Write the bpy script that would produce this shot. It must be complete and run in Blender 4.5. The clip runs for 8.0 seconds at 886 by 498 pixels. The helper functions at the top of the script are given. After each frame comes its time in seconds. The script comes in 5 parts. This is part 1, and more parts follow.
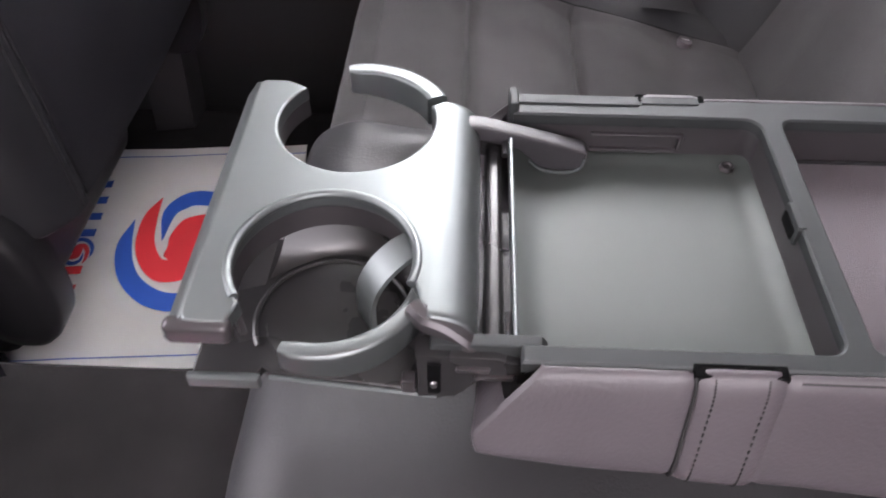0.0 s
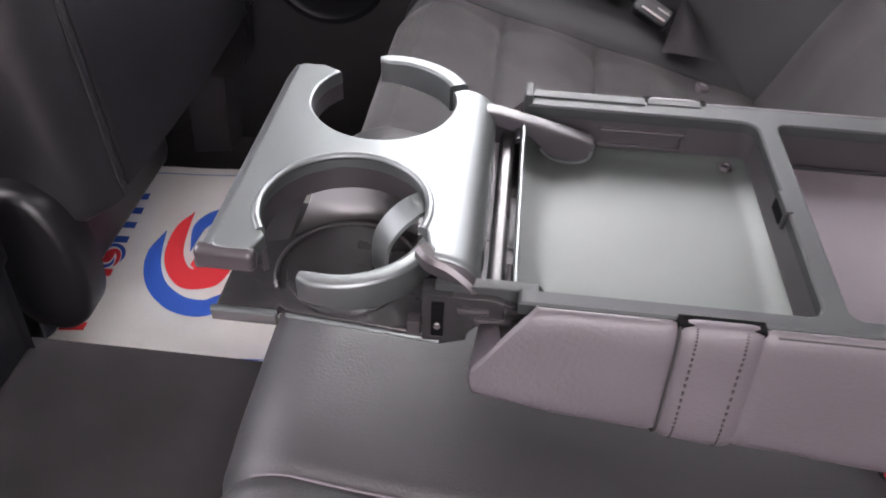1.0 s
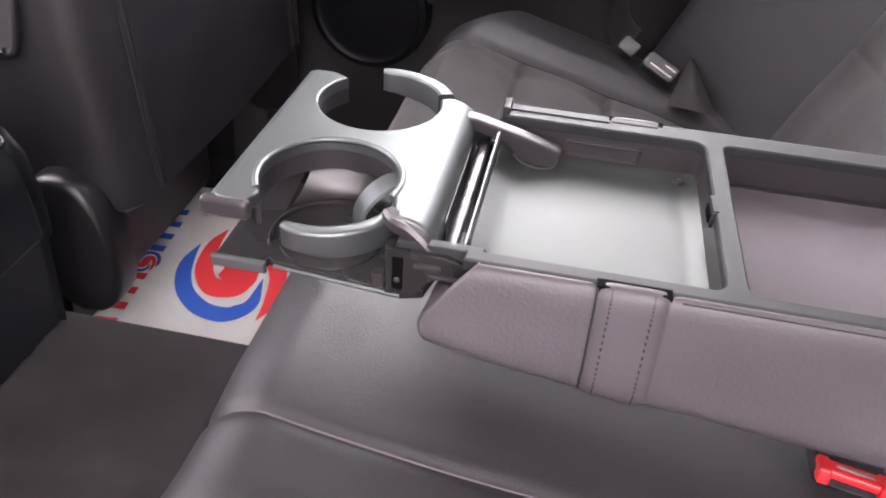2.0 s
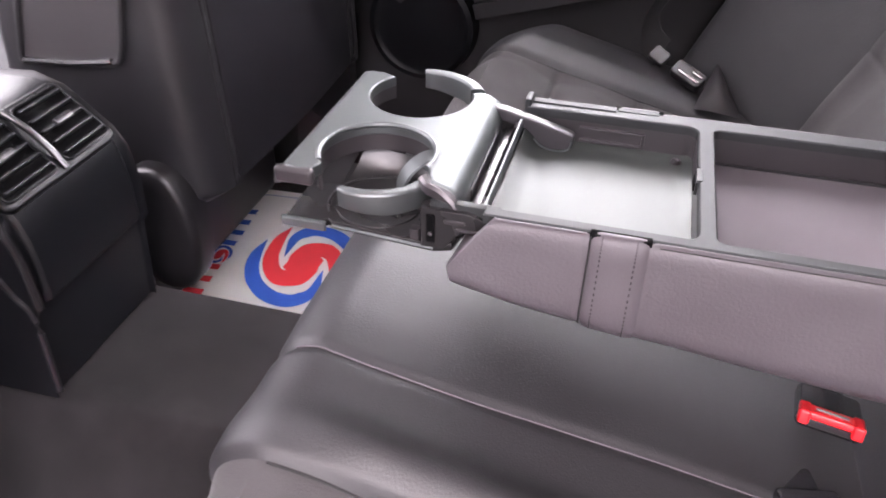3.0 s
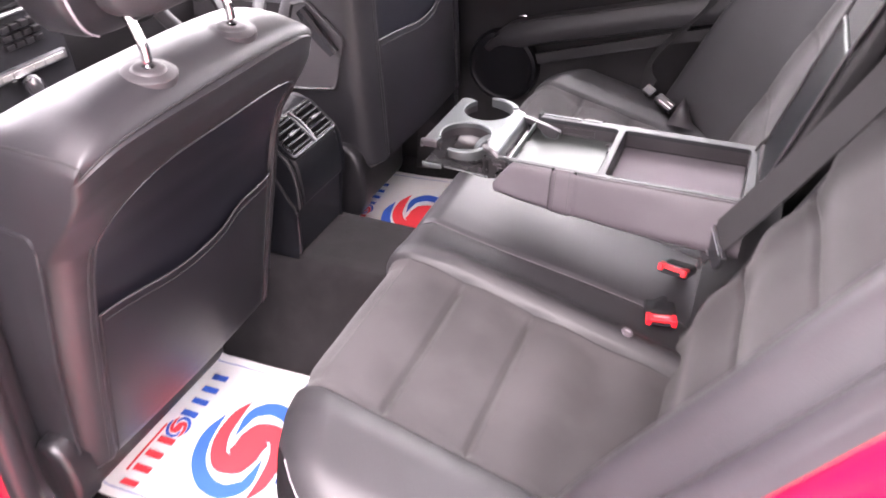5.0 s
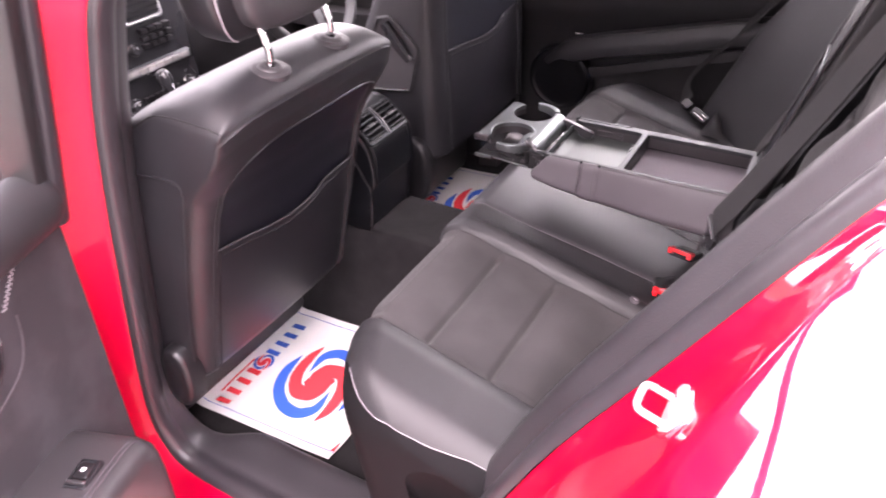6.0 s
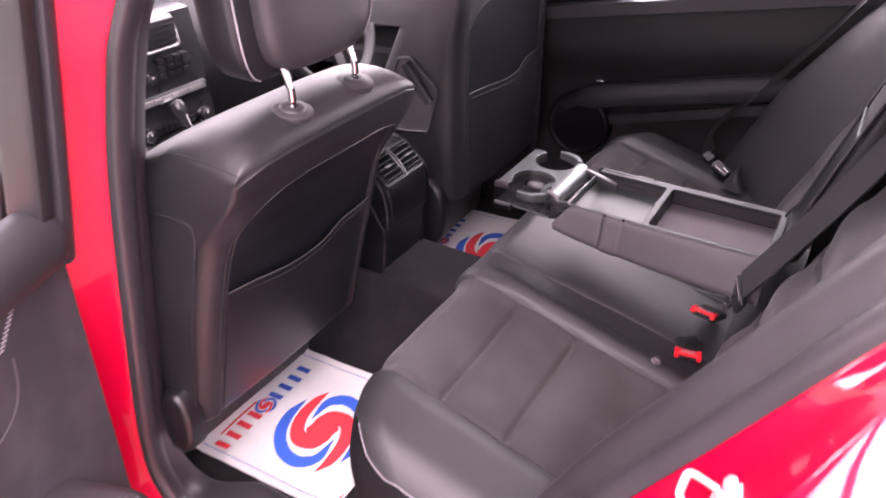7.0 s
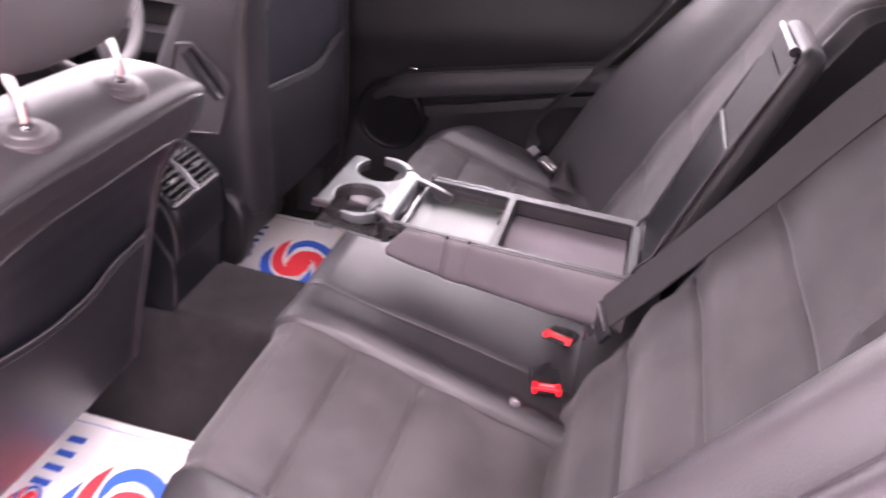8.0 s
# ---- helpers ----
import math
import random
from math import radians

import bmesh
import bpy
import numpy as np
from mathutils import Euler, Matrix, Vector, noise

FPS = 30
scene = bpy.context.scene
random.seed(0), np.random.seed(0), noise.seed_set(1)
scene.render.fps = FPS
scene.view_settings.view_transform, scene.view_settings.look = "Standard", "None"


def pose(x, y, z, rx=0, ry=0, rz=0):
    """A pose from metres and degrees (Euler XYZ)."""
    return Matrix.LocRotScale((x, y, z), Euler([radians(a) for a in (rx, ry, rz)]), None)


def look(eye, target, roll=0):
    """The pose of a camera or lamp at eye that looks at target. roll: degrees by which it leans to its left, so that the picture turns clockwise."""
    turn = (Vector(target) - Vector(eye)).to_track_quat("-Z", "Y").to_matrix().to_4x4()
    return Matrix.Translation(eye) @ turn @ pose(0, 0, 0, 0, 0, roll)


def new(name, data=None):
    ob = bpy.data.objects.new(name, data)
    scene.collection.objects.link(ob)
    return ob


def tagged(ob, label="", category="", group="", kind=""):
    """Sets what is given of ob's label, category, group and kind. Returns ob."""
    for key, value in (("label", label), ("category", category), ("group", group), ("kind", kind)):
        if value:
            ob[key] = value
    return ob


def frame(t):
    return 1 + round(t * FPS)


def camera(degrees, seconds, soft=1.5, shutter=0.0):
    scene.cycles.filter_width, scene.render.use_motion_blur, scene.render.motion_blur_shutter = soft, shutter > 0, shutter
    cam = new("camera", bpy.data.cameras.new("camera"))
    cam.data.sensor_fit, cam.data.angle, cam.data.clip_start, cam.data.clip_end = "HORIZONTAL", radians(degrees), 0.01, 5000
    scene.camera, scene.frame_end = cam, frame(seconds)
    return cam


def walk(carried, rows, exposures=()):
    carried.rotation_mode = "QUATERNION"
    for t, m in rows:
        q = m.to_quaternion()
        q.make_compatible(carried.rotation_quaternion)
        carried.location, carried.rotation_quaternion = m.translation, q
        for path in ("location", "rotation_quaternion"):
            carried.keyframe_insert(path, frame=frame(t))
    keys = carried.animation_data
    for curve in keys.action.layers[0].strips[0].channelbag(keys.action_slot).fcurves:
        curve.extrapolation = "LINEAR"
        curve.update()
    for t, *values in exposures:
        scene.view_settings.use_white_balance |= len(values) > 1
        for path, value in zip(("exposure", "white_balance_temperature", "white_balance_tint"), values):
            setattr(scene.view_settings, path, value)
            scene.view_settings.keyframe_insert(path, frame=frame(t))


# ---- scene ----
# A red saloon's rear cabin: -x is the car's front, +y its right side, z = 0 the rear footwell floor.
cam = camera(60.7, 8.0, 1.7, 0.5)
PATH = [
    (0, (0.014, -0.256, 0.722), (-0.042, 1.096, -0.751), 0.1),
    (0.5, (0.008, -0.283, 0.718), (-0.107, 1.091, -0.731), 0.1),
    (1, (0.024, -0.311, 0.707), (-0.101, 1.158, -0.644), 2.1),
    (2.5, (0.098, -0.422, 0.711), (-0.241, 1.144, -0.485), 2.8),
    (3, (0.114, -0.47, 0.733), (-0.299, 1.09, -0.448), 0.8),
    (3.5, (0.137, -0.558, 0.806), (-0.344, 1.002, -0.35), 0.3),
    (4, (0.211, -0.708, 0.934), (-0.373, 0.847, -0.179), 0.1),
    (4.5, (0.249, -0.85, 0.982), (-0.373, 0.668, -0.162), -0.5),
    (4.7, (0.285, -0.925, 0.987), (-0.353, 0.585, -0.159), -1.0),
    (5.8, (0.454, -1.193, 1.074), (-0.309, 0.27, -0.056), -1.1),
    (6, (0.477, -1.22, 1.09), (-0.35, 0.215, -0.031), -1.4),
    (6.5, (0.483, -1.233, 1.101), (-0.41, 0.19, 0.016), -0.9),
    (7, (0.43, -1.189, 1.088), (-0.424, 0.286, 0.042), 0.9),
    (7.5, (0.339, -1.098, 1.065), (-0.297, 0.484, 0.021), 4.2),
    (8, (0.288, -0.992, 1.041), (-0.053, 0.661, -0.033), 7.3),
]
walk(cam, [(t, look(eye, target, roll)) for t, eye, target, roll in PATH], exposures=[(0.0, 2.27, 6600, 21), (1.0, 2.41, 6650, 22), (2.5, 2.56, 6750, 26), (3.0, 2.64, 6650, 27), (4.0, 3.02, 6650, 28), (4.5, 3.26, 6700, 29), (4.8, 3.12, 6750, 29), (5.8, 2.50, 6800, 34), (6.5, 2.03, 6850, 38), (7.0, 1.95, 6850, 42), (7.5, 2.19, 6850, 42), (8.0, 2.66, 6850, 41)])

# ---- light: a bright overcast day ----
world = bpy.data.worlds.new("overcast_sky")
scene.world = world
world.use_nodes = True
wn, wl = world.node_tree.nodes, world.node_tree.links
sky = wn.new("ShaderNodeTexSky")
sky.sky_type = "NISHITA"
sky.sun_disc = False
sky.sun_elevation, sky.sun_rotation = radians(48), radians(200)
sky.dust_density, sky.ozone_density = 5.0, 1.0
veil = wn.new("ShaderNodeMix")
veil.data_type = "RGBA"
veil.inputs["Factor"].default_value = 0.85
# overcast veil: three times as bright overhead as along the horizon
way = wn.new("ShaderNodeTexCoord")
height = wn.new("ShaderNodeSeparateXYZ")
wl.new(way.outputs["Generated"], height.inputs["Vector"])
cover = wn.new("ShaderNodeMapRange")
cover.inputs["To Min"].default_value, cover.inputs["To Max"].default_value = 0.28, 1.0
wl.new(height.outputs["Z"], cover.inputs["Value"])
tone = wn.new("ShaderNodeMix")
tone.data_type, tone.blend_type = "RGBA", "MULTIPLY"
tone.inputs["Factor"].default_value = 1.0
tone.inputs["A"].default_value = (19.0, 19.4, 20.0, 1)
wl.new(cover.outputs["Result"], tone.inputs["B"])
wl.new(tone.outputs["Result"], veil.inputs["B"])
wl.new(sky.outputs["Color"], veil.inputs["A"])
wl.new(veil.outputs["Result"], wn["Background"].inputs["Color"])
wn["Background"].inputs["Strength"].default_value = 0.185
sun_data = bpy.data.lights.new("sun", "SUN")
sun_data.energy, sun_data.angle, sun_data.color = 1.1, radians(28), (1.0, 0.97, 0.93)
sun = new("sun", sun_data)
sun.matrix_world = look((0.8, -2.0, 2.6), (0, 0, 0))


def window_light(name, x, y, z, sx, sy, watts, target):
    """Sky light entering by a window."""
    d = bpy.data.lights.new(name, "AREA")
    d.shape, d.size, d.size_y, d.energy, d.color = "RECTANGLE", sx, sy, watts, (0.97, 1.0, 0.995)
    new(name, d).matrix_world = look((x, y, z), target)


window_light("right_window_light", -0.06, 0.74, 0.92, 0.54, 0.38, 2.3, (-0.20, 0.16, 0.46))
window_light("right_front_window_light", -0.80, 0.75, 0.88, 0.8, 0.40, 2.7, (-0.65, 0.0, 0.88))
window_light("windscreen_light", -1.25, 0.0, 1.05, 1.2, 0.5, 1.6, (-0.3, 0.0, 0.80))
window_light("rear_window_light", 1.05, 0.0, 1.08, 1.1, 0.4, 0.12, (0.1, 0.0, 0.4))


# ---- materials ----
def material(name, color, rough=0.5, metal=0.0, grain=0.0, grain_scale=400.0, stain=0.12, stain_scale=9.0, coat=0.0, spec=0.5, sheen=0.0, coat_ior=1.5, rough_var=0.08, edge=0.2):
    m = bpy.data.materials.new(name)
    m.use_nodes = True
    n, l = m.node_tree.nodes, m.node_tree.links
    b = n["Principled BSDF"]
    b.inputs["Metallic"].default_value = metal
    b.inputs["Specular IOR Level"].default_value = spec
    b.inputs["Coat Weight"].default_value = coat
    b.inputs["Coat Roughness"].default_value = 0.03
    b.inputs["Coat IOR"].default_value = coat_ior
    b.inputs["Sheen Weight"].default_value = sheen
    b.inputs["Sheen Roughness"].default_value = 0.4
    geo = n.new("ShaderNodeTexCoord")
    big = n.new("ShaderNodeTexNoise")
    big.inputs["Scale"].default_value, big.inputs["Detail"].default_value = stain_scale, 5
    l.new(geo.outputs["Object"], big.inputs["Vector"])
    ramp = n.new("ShaderNodeMapRange")
    ramp.inputs["From Min"].default_value, ramp.inputs["From Max"].default_value = 0.5 - edge, 0.5 + edge
    ramp.inputs["To Min"].default_value, ramp.inputs["To Max"].default_value = 1 - stain, 1 + stain
    l.new(big.outputs["Fac"], ramp.inputs["Value"])
    fine = n.new("ShaderNodeTexNoise")
    fine.inputs["Scale"].default_value, fine.inputs["Detail"].default_value = grain_scale, 3
    l.new(geo.outputs["Object"], fine.inputs["Vector"])
    mul = n.new("ShaderNodeMix")
    mul.data_type, mul.blend_type = "RGBA", "MULTIPLY"
    mul.inputs["Factor"].default_value = 1.0
    mul.inputs["A"].default_value = (*color, 1)
    l.new(ramp.outputs["Result"], mul.inputs["B"])
    l.new(mul.outputs["Result"], b.inputs["Base Color"])
    rr = n.new("ShaderNodeMapRange")
    rr.inputs["To Min"].default_value, rr.inputs["To Max"].default_value = max(0.02, rough - rough_var), min(1.0, rough + rough_var)
    l.new(big.outputs["Fac"], rr.inputs["Value"])
    l.new(rr.outputs["Result"], b.inputs["Roughness"])
    if grain:
        bump = n.new("ShaderNodeBump")
        bump.inputs["Strength"].default_value, bump.inputs["Distance"].default_value = grain, 0.0006
        l.new(fine.outputs["Fac"], bump.inputs["Height"])
        l.new(bump.outputs["Normal"], b.inputs["Normal"])
    return m


def glass_material(name="clear_glass", ior=1.12):
    m = bpy.data.materials.new(name)
    m.use_nodes = True
    b = m.node_tree.nodes["Principled BSDF"]
    b.inputs["Base Color"].default_value = (0.93, 0.97, 0.95, 1)
    b.inputs["Roughness"].default_value, b.inputs["IOR"].default_value, b.inputs["Transmission Weight"].default_value = 0.0, ior, 1.0
    return m


LEATHER = material("black_leather", (0.0166, 0.0160, 0.0178), 0.55, grain=0.45, grain_scale=560, stain=0.15, spec=0.46)
# The same leather with the front seats' shade put into its colour.
SHADED_LEATHER = material("shaded_seat_leather", (0.0108, 0.0102, 0.0122), 0.47, grain=0.36, grain_scale=620, stain=0.15, spec=0.48)
LEATHER_GREY = material("armrest_leather", (0.048, 0.0410, 0.047), 0.50, grain=0.45, grain_scale=500, stain=0.1)
SUEDE = material("charcoal_suede", (0.0380, 0.0358, 0.0370), 0.9, grain=0.7, grain_scale=900, stain=0.15, stain_scale=9, edge=0.09, spec=0.2, sheen=0.1)
DOOR_SUEDE = material("door_suede", (0.0345, 0.0325, 0.0365), 0.9, grain=0.7, grain_scale=900, stain=0.18, stain_scale=9, edge=0.06, spec=0.2, sheen=0.05)
VINYL = material("soft_vinyl_trim", (0.029, 0.0268, 0.0292), 0.50, grain=0.6, grain_scale=700, stain=0.1)
PLASTIC = material("black_plastic", (0.0088, 0.0082, 0.0094), 0.34, grain=0.35, grain_scale=900, stain=0.1)
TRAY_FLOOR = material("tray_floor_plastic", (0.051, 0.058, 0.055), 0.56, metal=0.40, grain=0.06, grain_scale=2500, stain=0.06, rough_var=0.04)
TRAY = material("grey_tray_plastic", (0.130, 0.142, 0.143), 0.42, metal=0.85, grain=0.06, grain_scale=2500, stain=0.06, rough_var=0.04)
TRAY_RIM = material("tray_rim_plastic", (0.031, 0.0335, 0.0345), 0.56, metal=0.4, spec=0.2, grain=0.06, grain_scale=2500, stain=0.06, rough_var=0.04)
# Tray plastic again, darker: the shade of upright faces put into its colour.
TRAY_SHADED = material("shaded_tray_plastic", (0.050, 0.045, 0.048), 0.32, metal=0.5, grain=0.06, grain_scale=2500, stain=0.06)
TRAY_FELT = material("tray_felt", (0.092, 0.081, 0.090), 0.85, grain=0.8, grain_scale=1500, stain=0.12, spec=0.2)
LID_DARK = material("lid_lining", (0.015, 0.014, 0.0155), 0.75, grain=0.6, grain_scale=700, stain=0.1, spec=0.12)
PANEL = material("smooth_panel", (0.0072, 0.0073, 0.0104), 0.40, grain=0.2, grain_scale=700, stain=0.08, spec=0.26)
POCKET = material("pocket_leather", (0.0105, 0.0098, 0.0120), 0.36, grain=0.4, grain_scale=520, stain=0.12, spec=0.40)
PIPING = material("dark_piping", (0.034, 0.031, 0.034), 0.45)
CUP_DARK = material("dark_cup_plastic", (0.022, 0.021, 0.022), 0.27, metal=0.3, grain=0.05, grain_scale=2500, stain=0.06)
# Near black: shade inside vents, holes and slots as colour; strap clips are black.
VENT = material("cavity_and_clip_black", (0.0028, 0.0028, 0.0030), 0.9, spec=0.03, stain=0.05)
CONSOLE = material("console_plastic", (0.0052, 0.0055, 0.0068), 0.36, grain=0.35, grain_scale=900, stain=0.1, spec=0.22)
GLOSS = material("gloss_black", (0.016, 0.016, 0.018), 0.16, stain=0.05)
# Darker than the bench leather; covers what lies below its hem.
UNDER = material("dark_under_seat", (0.0065, 0.0060, 0.0068), 0.75, grain=0.4, grain_scale=700, stain=0.15, spec=0.1)
CARPET = material("dark_carpet", (0.0125, 0.0112, 0.0119), 0.95, grain=1.0, grain_scale=1200, stain=0.30, stain_scale=22, spec=0.1, sheen=0.1)
RUBBER = material("door_seal_rubber", (0.026, 0.0233, 0.0265), 0.31, grain=0.36, grain_scale=520, stain=0.12)
TRIM = material("grained_trim", (0.024, 0.0218, 0.0245), 0.40, grain=0.4, grain_scale=520, stain=0.12)
CHROME = material("chrome", (0.52, 0.50, 0.51), 0.12, metal=1.0, stain=0.03, rough_var=0.03)
ZINC = material("zinc_plated_steel", (0.50, 0.49, 0.48), 0.4, metal=0.7, stain=0.08)
DARK_CHROME = material("dark_chrome", (0.16, 0.16, 0.165), 0.28, metal=1.0, stain=0.04, rough_var=0.05)
SATIN = material("satin_silver", (0.36, 0.36, 0.37), 0.30, metal=1.0, stain=0.04, rough_var=0.05)
PAPER = material("mat_paper", (0.86, 0.845, 0.83), 0.75, grain=0.5, grain_scale=500, stain=0.05, spec=0.3)
PRINT_RED = material("print_red", (0.66, 0.030, 0.040), 0.7, stain=0.06)
PRINT_BLUE = material("print_blue", (0.018, 0.085, 0.42), 0.7, stain=0.06)
BUCKLE_RED = material("buckle_red", (0.72, 0.012, 0.018), 0.35, stain=0.05)
BODY_RED = material("red_car_paint", (0.72, 0.0005, 0.034), 0.36, metal=0.5, coat=1.0, coat_ior=2.6, stain=0.02, rough_var=0.02)
JAMB_RED = material("red_jamb_paint", (0.60, 0.0004, 0.030), 0.40, metal=0.4, coat=0.3, coat_ior=1.6, stain=0.02, rough_var=0.02, spec=0.3)
DOOR_VINYL = material("door_vinyl", (0.0108, 0.0100, 0.0110), 0.5, grain=0.6, grain_scale=700, stain=0.1)
WEB = material("belt_webbing", (0.013, 0.012, 0.013), 0.7, grain=0.8, grain_scale=800, stain=0.08)
THREAD = material("pale_thread", (0.30, 0.28, 0.30), 0.8)
SEAM = material("seam_shadow_thread", (0.006, 0.0055, 0.006), 0.8)
WHITE = material("white_marking", (0.8, 0.8, 0.8), 0.5)
HEADLINER = material("grey_headliner", (0.75, 0.745, 0.73), 0.95, grain=0.4, stain=0.05)
CONCRETE = material("pale_concrete", (0.34, 0.315, 0.28), 0.9, grain=1.0, grain_scale=90, stain=0.18, stain_scale=1.2)
HEDGE = material("far_hedge", (0.06, 0.09, 0.05), 0.9, stain=0.4, stain_scale=3)
GLASS = glass_material()
GLASS_SHINY = glass_material("reflecting_glass", 2.0)


# ---- mesh helpers ----
def V(*a):
    return Vector(a)


def part(name, bm, mat, parent=None, label="", smooth=True, sharp=38):
    """One bmesh as one mesh object, under a thing or a part."""
    bmesh.ops.recalc_face_normals(bm, faces=bm.faces)
    if smooth:
        lim = radians(sharp)
        for f in bm.faces:
            f.smooth = True
        for e in bm.edges:
            if len(e.link_faces) == 2 and e.calc_face_angle(0.0) > lim:
                e.smooth = False
    me = bpy.data.meshes.new(name)
    bm.to_mesh(me)
    bm.free()
    me.materials.append(mat)
    ob = new(name, me)
    if smooth and len(me.polygons) < 9000:
        even = ob.modifiers.new("even_shading", "WEIGHTED_NORMAL")
        even.keep_sharp, even.weight = True, 50
    if parent is not None:
        ob.parent = parent
    if label:
        ob["label"] = label
    return ob


def thing(name, label, category, group="", at=(0, 0, 0)):
    ob = new(name)
    ob.empty_display_size = 0.05
    ob.location = at
    return tagged(ob, label, category, group)


def join(*bms):
    out = bms[0]
    for b in bms[1:]:
        me = bpy.data.meshes.new("tmp")
        b.to_mesh(me)
        b.free()
        out.from_mesh(me)
        bpy.data.meshes.remove(me)
    return out


def moved(bm, m):
    bmesh.ops.transform(bm, matrix=m, verts=bm.verts)
    return bm


def loft(loops, closed=True, caps=True):
    bm = bmesh.new()
    rows = [[bm.verts.new(p) for p in loop] for loop in loops]
    n = len(rows[0])
    for a, b in zip(rows, rows[1:]):
        for i in range(n if closed else n - 1):
            j = (i + 1) % n
            bm.faces.new((a[i], a[j], b[j], b[i]))
    if caps and closed:
        bm.faces.new(rows[0][::-1])
        bm.faces.new(rows[-1])
    return bm


def grid(fn, us, vs):
    return loft([[Vector(fn(u, v)) for v in vs] for u in us], closed=False)


def steps(a, b, n):
    return [a + (b - a) * i / n for i in range(n + 1)]


def box(x0, x1, y0, y1, z0, z1, r=0.0, seg=2):
    bm = bmesh.new()
    bmesh.ops.create_cube(bm, size=1.0)
    for v in bm.verts:
        v.co = V(x0 + (v.co.x + 0.5) * (x1 - x0), y0 + (v.co.y + 0.5) * (y1 - y0), z0 + (v.co.z + 0.5) * (z1 - z0))
    if r:
        bmesh.ops.bevel(bm, geom=bm.edges[:], offset=r, segments=seg, profile=0.5, affect="EDGES")
    return bm


def inset(outline, d):
    """The outline (2D, counter-clockwise) moved inwards by d."""
    n, out = len(outline), []
    for i in range(n):
        a, b, c = Vector(outline[i - 1]), Vector(outline[i]), Vector(outline[(i + 1) % n])
        e, f = (b - a).normalized(), (c - b).normalized()
        na, nb = V(-e.y, e.x), V(-f.y, f.x)
        k = na + nb
        k = k / max(0.5, k.length_squared / 2) if k.length > 1e-6 else na
        out.append(b + k * d)
    return out


def slab(outline, z0, z1, r=0.003, seg=3):
    """A plate of an outline with rounded upper and lower rims."""
    low = []
    for i in range(seg + 1):
        a = math.pi / 2 * i / seg
        low.append([V(p[0], p[1], z0 + r - r * math.cos(a)) for p in inset(outline, r - r * math.sin(a))])
    high = [[V(p.x, p.y, z1 - (p.z - z0)) for p in loop] for loop in low[::-1]]
    return loft(low + high)


def upright(outline, y0, y1, r=0.0012):
    """A plate standing on edge: the outline as (x, z), its thickness along y."""
    bm = slab(outline if turns_left(outline) else outline[::-1], y0, y1, r, 2)
    for v in bm.verts:
        v.co = V(v.co.x, v.co.z, v.co.y)
    return bm


def turns_left(outline):
    return sum(a[0] * b[1] - a[1] * b[0] for a, b in zip(outline, list(outline[1:]) + [outline[0]])) > 0


def framed(outer, holes, z0, z1, c=0.0010):
    """A plate with holes: chamfered upper rims and upright walls down to z0."""
    bm = bmesh.new()
    fill = []
    for k, loop in enumerate([outer] + list(holes)):
        sign = 1 if k == 0 else -1
        rows = []
        for d, z in ((c, z1), (0.0, z1 - c), (0.0, z0)):
            rows.append([bm.verts.new((p[0], p[1], z)) for p in inset(loop, sign * d)])
        n = len(loop)
        for a, b in zip(rows, rows[1:]):
            for i in range(n):
                bm.faces.new((a[i], a[(i + 1) % n], b[(i + 1) % n], b[i]))
        fill += [bm.edges.get((rows[0][i], rows[0][(i + 1) % n])) for i in range(n)]
    bmesh.ops.triangle_fill(bm, use_beauty=True, use_dissolve=False, edges=fill)
    return bm


def rect(x0, x1, y0, y1, r=0.0, seg=4):
    if not r:
        return [(x0, y0), (x1, y0), (x1, y1), (x0, y1)]
    out = []
    for cx, cy, a0 in ((x1 - r, y0 + r, -90), (x1 - r, y1 - r, 0), (x0 + r, y1 - r, 90), (x0 + r, y0 + r, 180)):
        for i in range(seg + 1):
            a = radians(a0 + 90 * i / seg)
            out.append((cx + r * math.cos(a), cy + r * math.sin(a)))
    return out


def smoothed(points, n=6):
    """A Catmull-Rom curve through the points."""
    p = [Vector(q) for q in points]
    p = [2 * p[0] - p[1]] + p + [2 * p[-1] - p[-2]]
    out = []
    for a, b, c, d in zip(p, p[1:], p[2:], p[3:]):
        for i in range(n):
            t = i / n
            out.append(0.5 * ((2 * b) + (c - a) * t + (2 * a - 5 * b + 4 * c - d) * t * t + (3 * b - a - 3 * c + d) * t ** 3))
    return out + [p[-2]]


def frames(path, up, closed=False):
    n, out = len(path), []
    for i in range(n):
        if closed:
            d = path[(i + 1) % n] - path[i - 1]
        else:
            d = path[min(i + 1, n - 1)] - path[max(i - 1, 0)]
        d.normalize()
        side = d.cross(up)
        if side.length < 1e-4:
            side = d.orthogonal()
        side.normalize()
        out.append((side, side.cross(d)))
    return out


def sweep(path, profile, up=(0, 0, 1), closed=False):
    """A closed 2D profile (side, up) along a path."""
    path = [Vector(p) for p in path]
    loops = [[p + s * a + u * b for a, b in profile] for p, (s, u) in zip(path, frames(path, Vector(up), closed))]
    if closed:
        loops.append(loops[0])
        bm = loft(loops, caps=False)
        bmesh.ops.remove_doubles(bm, verts=bm.verts, dist=1e-6)
        return bm
    return loft(loops)


def circle(r, n=10, ry=None):
    return [(r * math.cos(2 * math.pi * i / n), (ry or r) * math.sin(2 * math.pi * i / n)) for i in range(n)]


def tube(path, r, n=8, up=(0, 0, 1), closed=False):
    return sweep(path, circle(r, n), up, closed)


def lathe(profile, n=24):
    """Profile of (radius, height) turned round z."""
    return loft([[V(r * math.cos(2 * math.pi * i / n), r * math.sin(2 * math.pi * i / n), h) for i in range(n)] for r, h in profile])


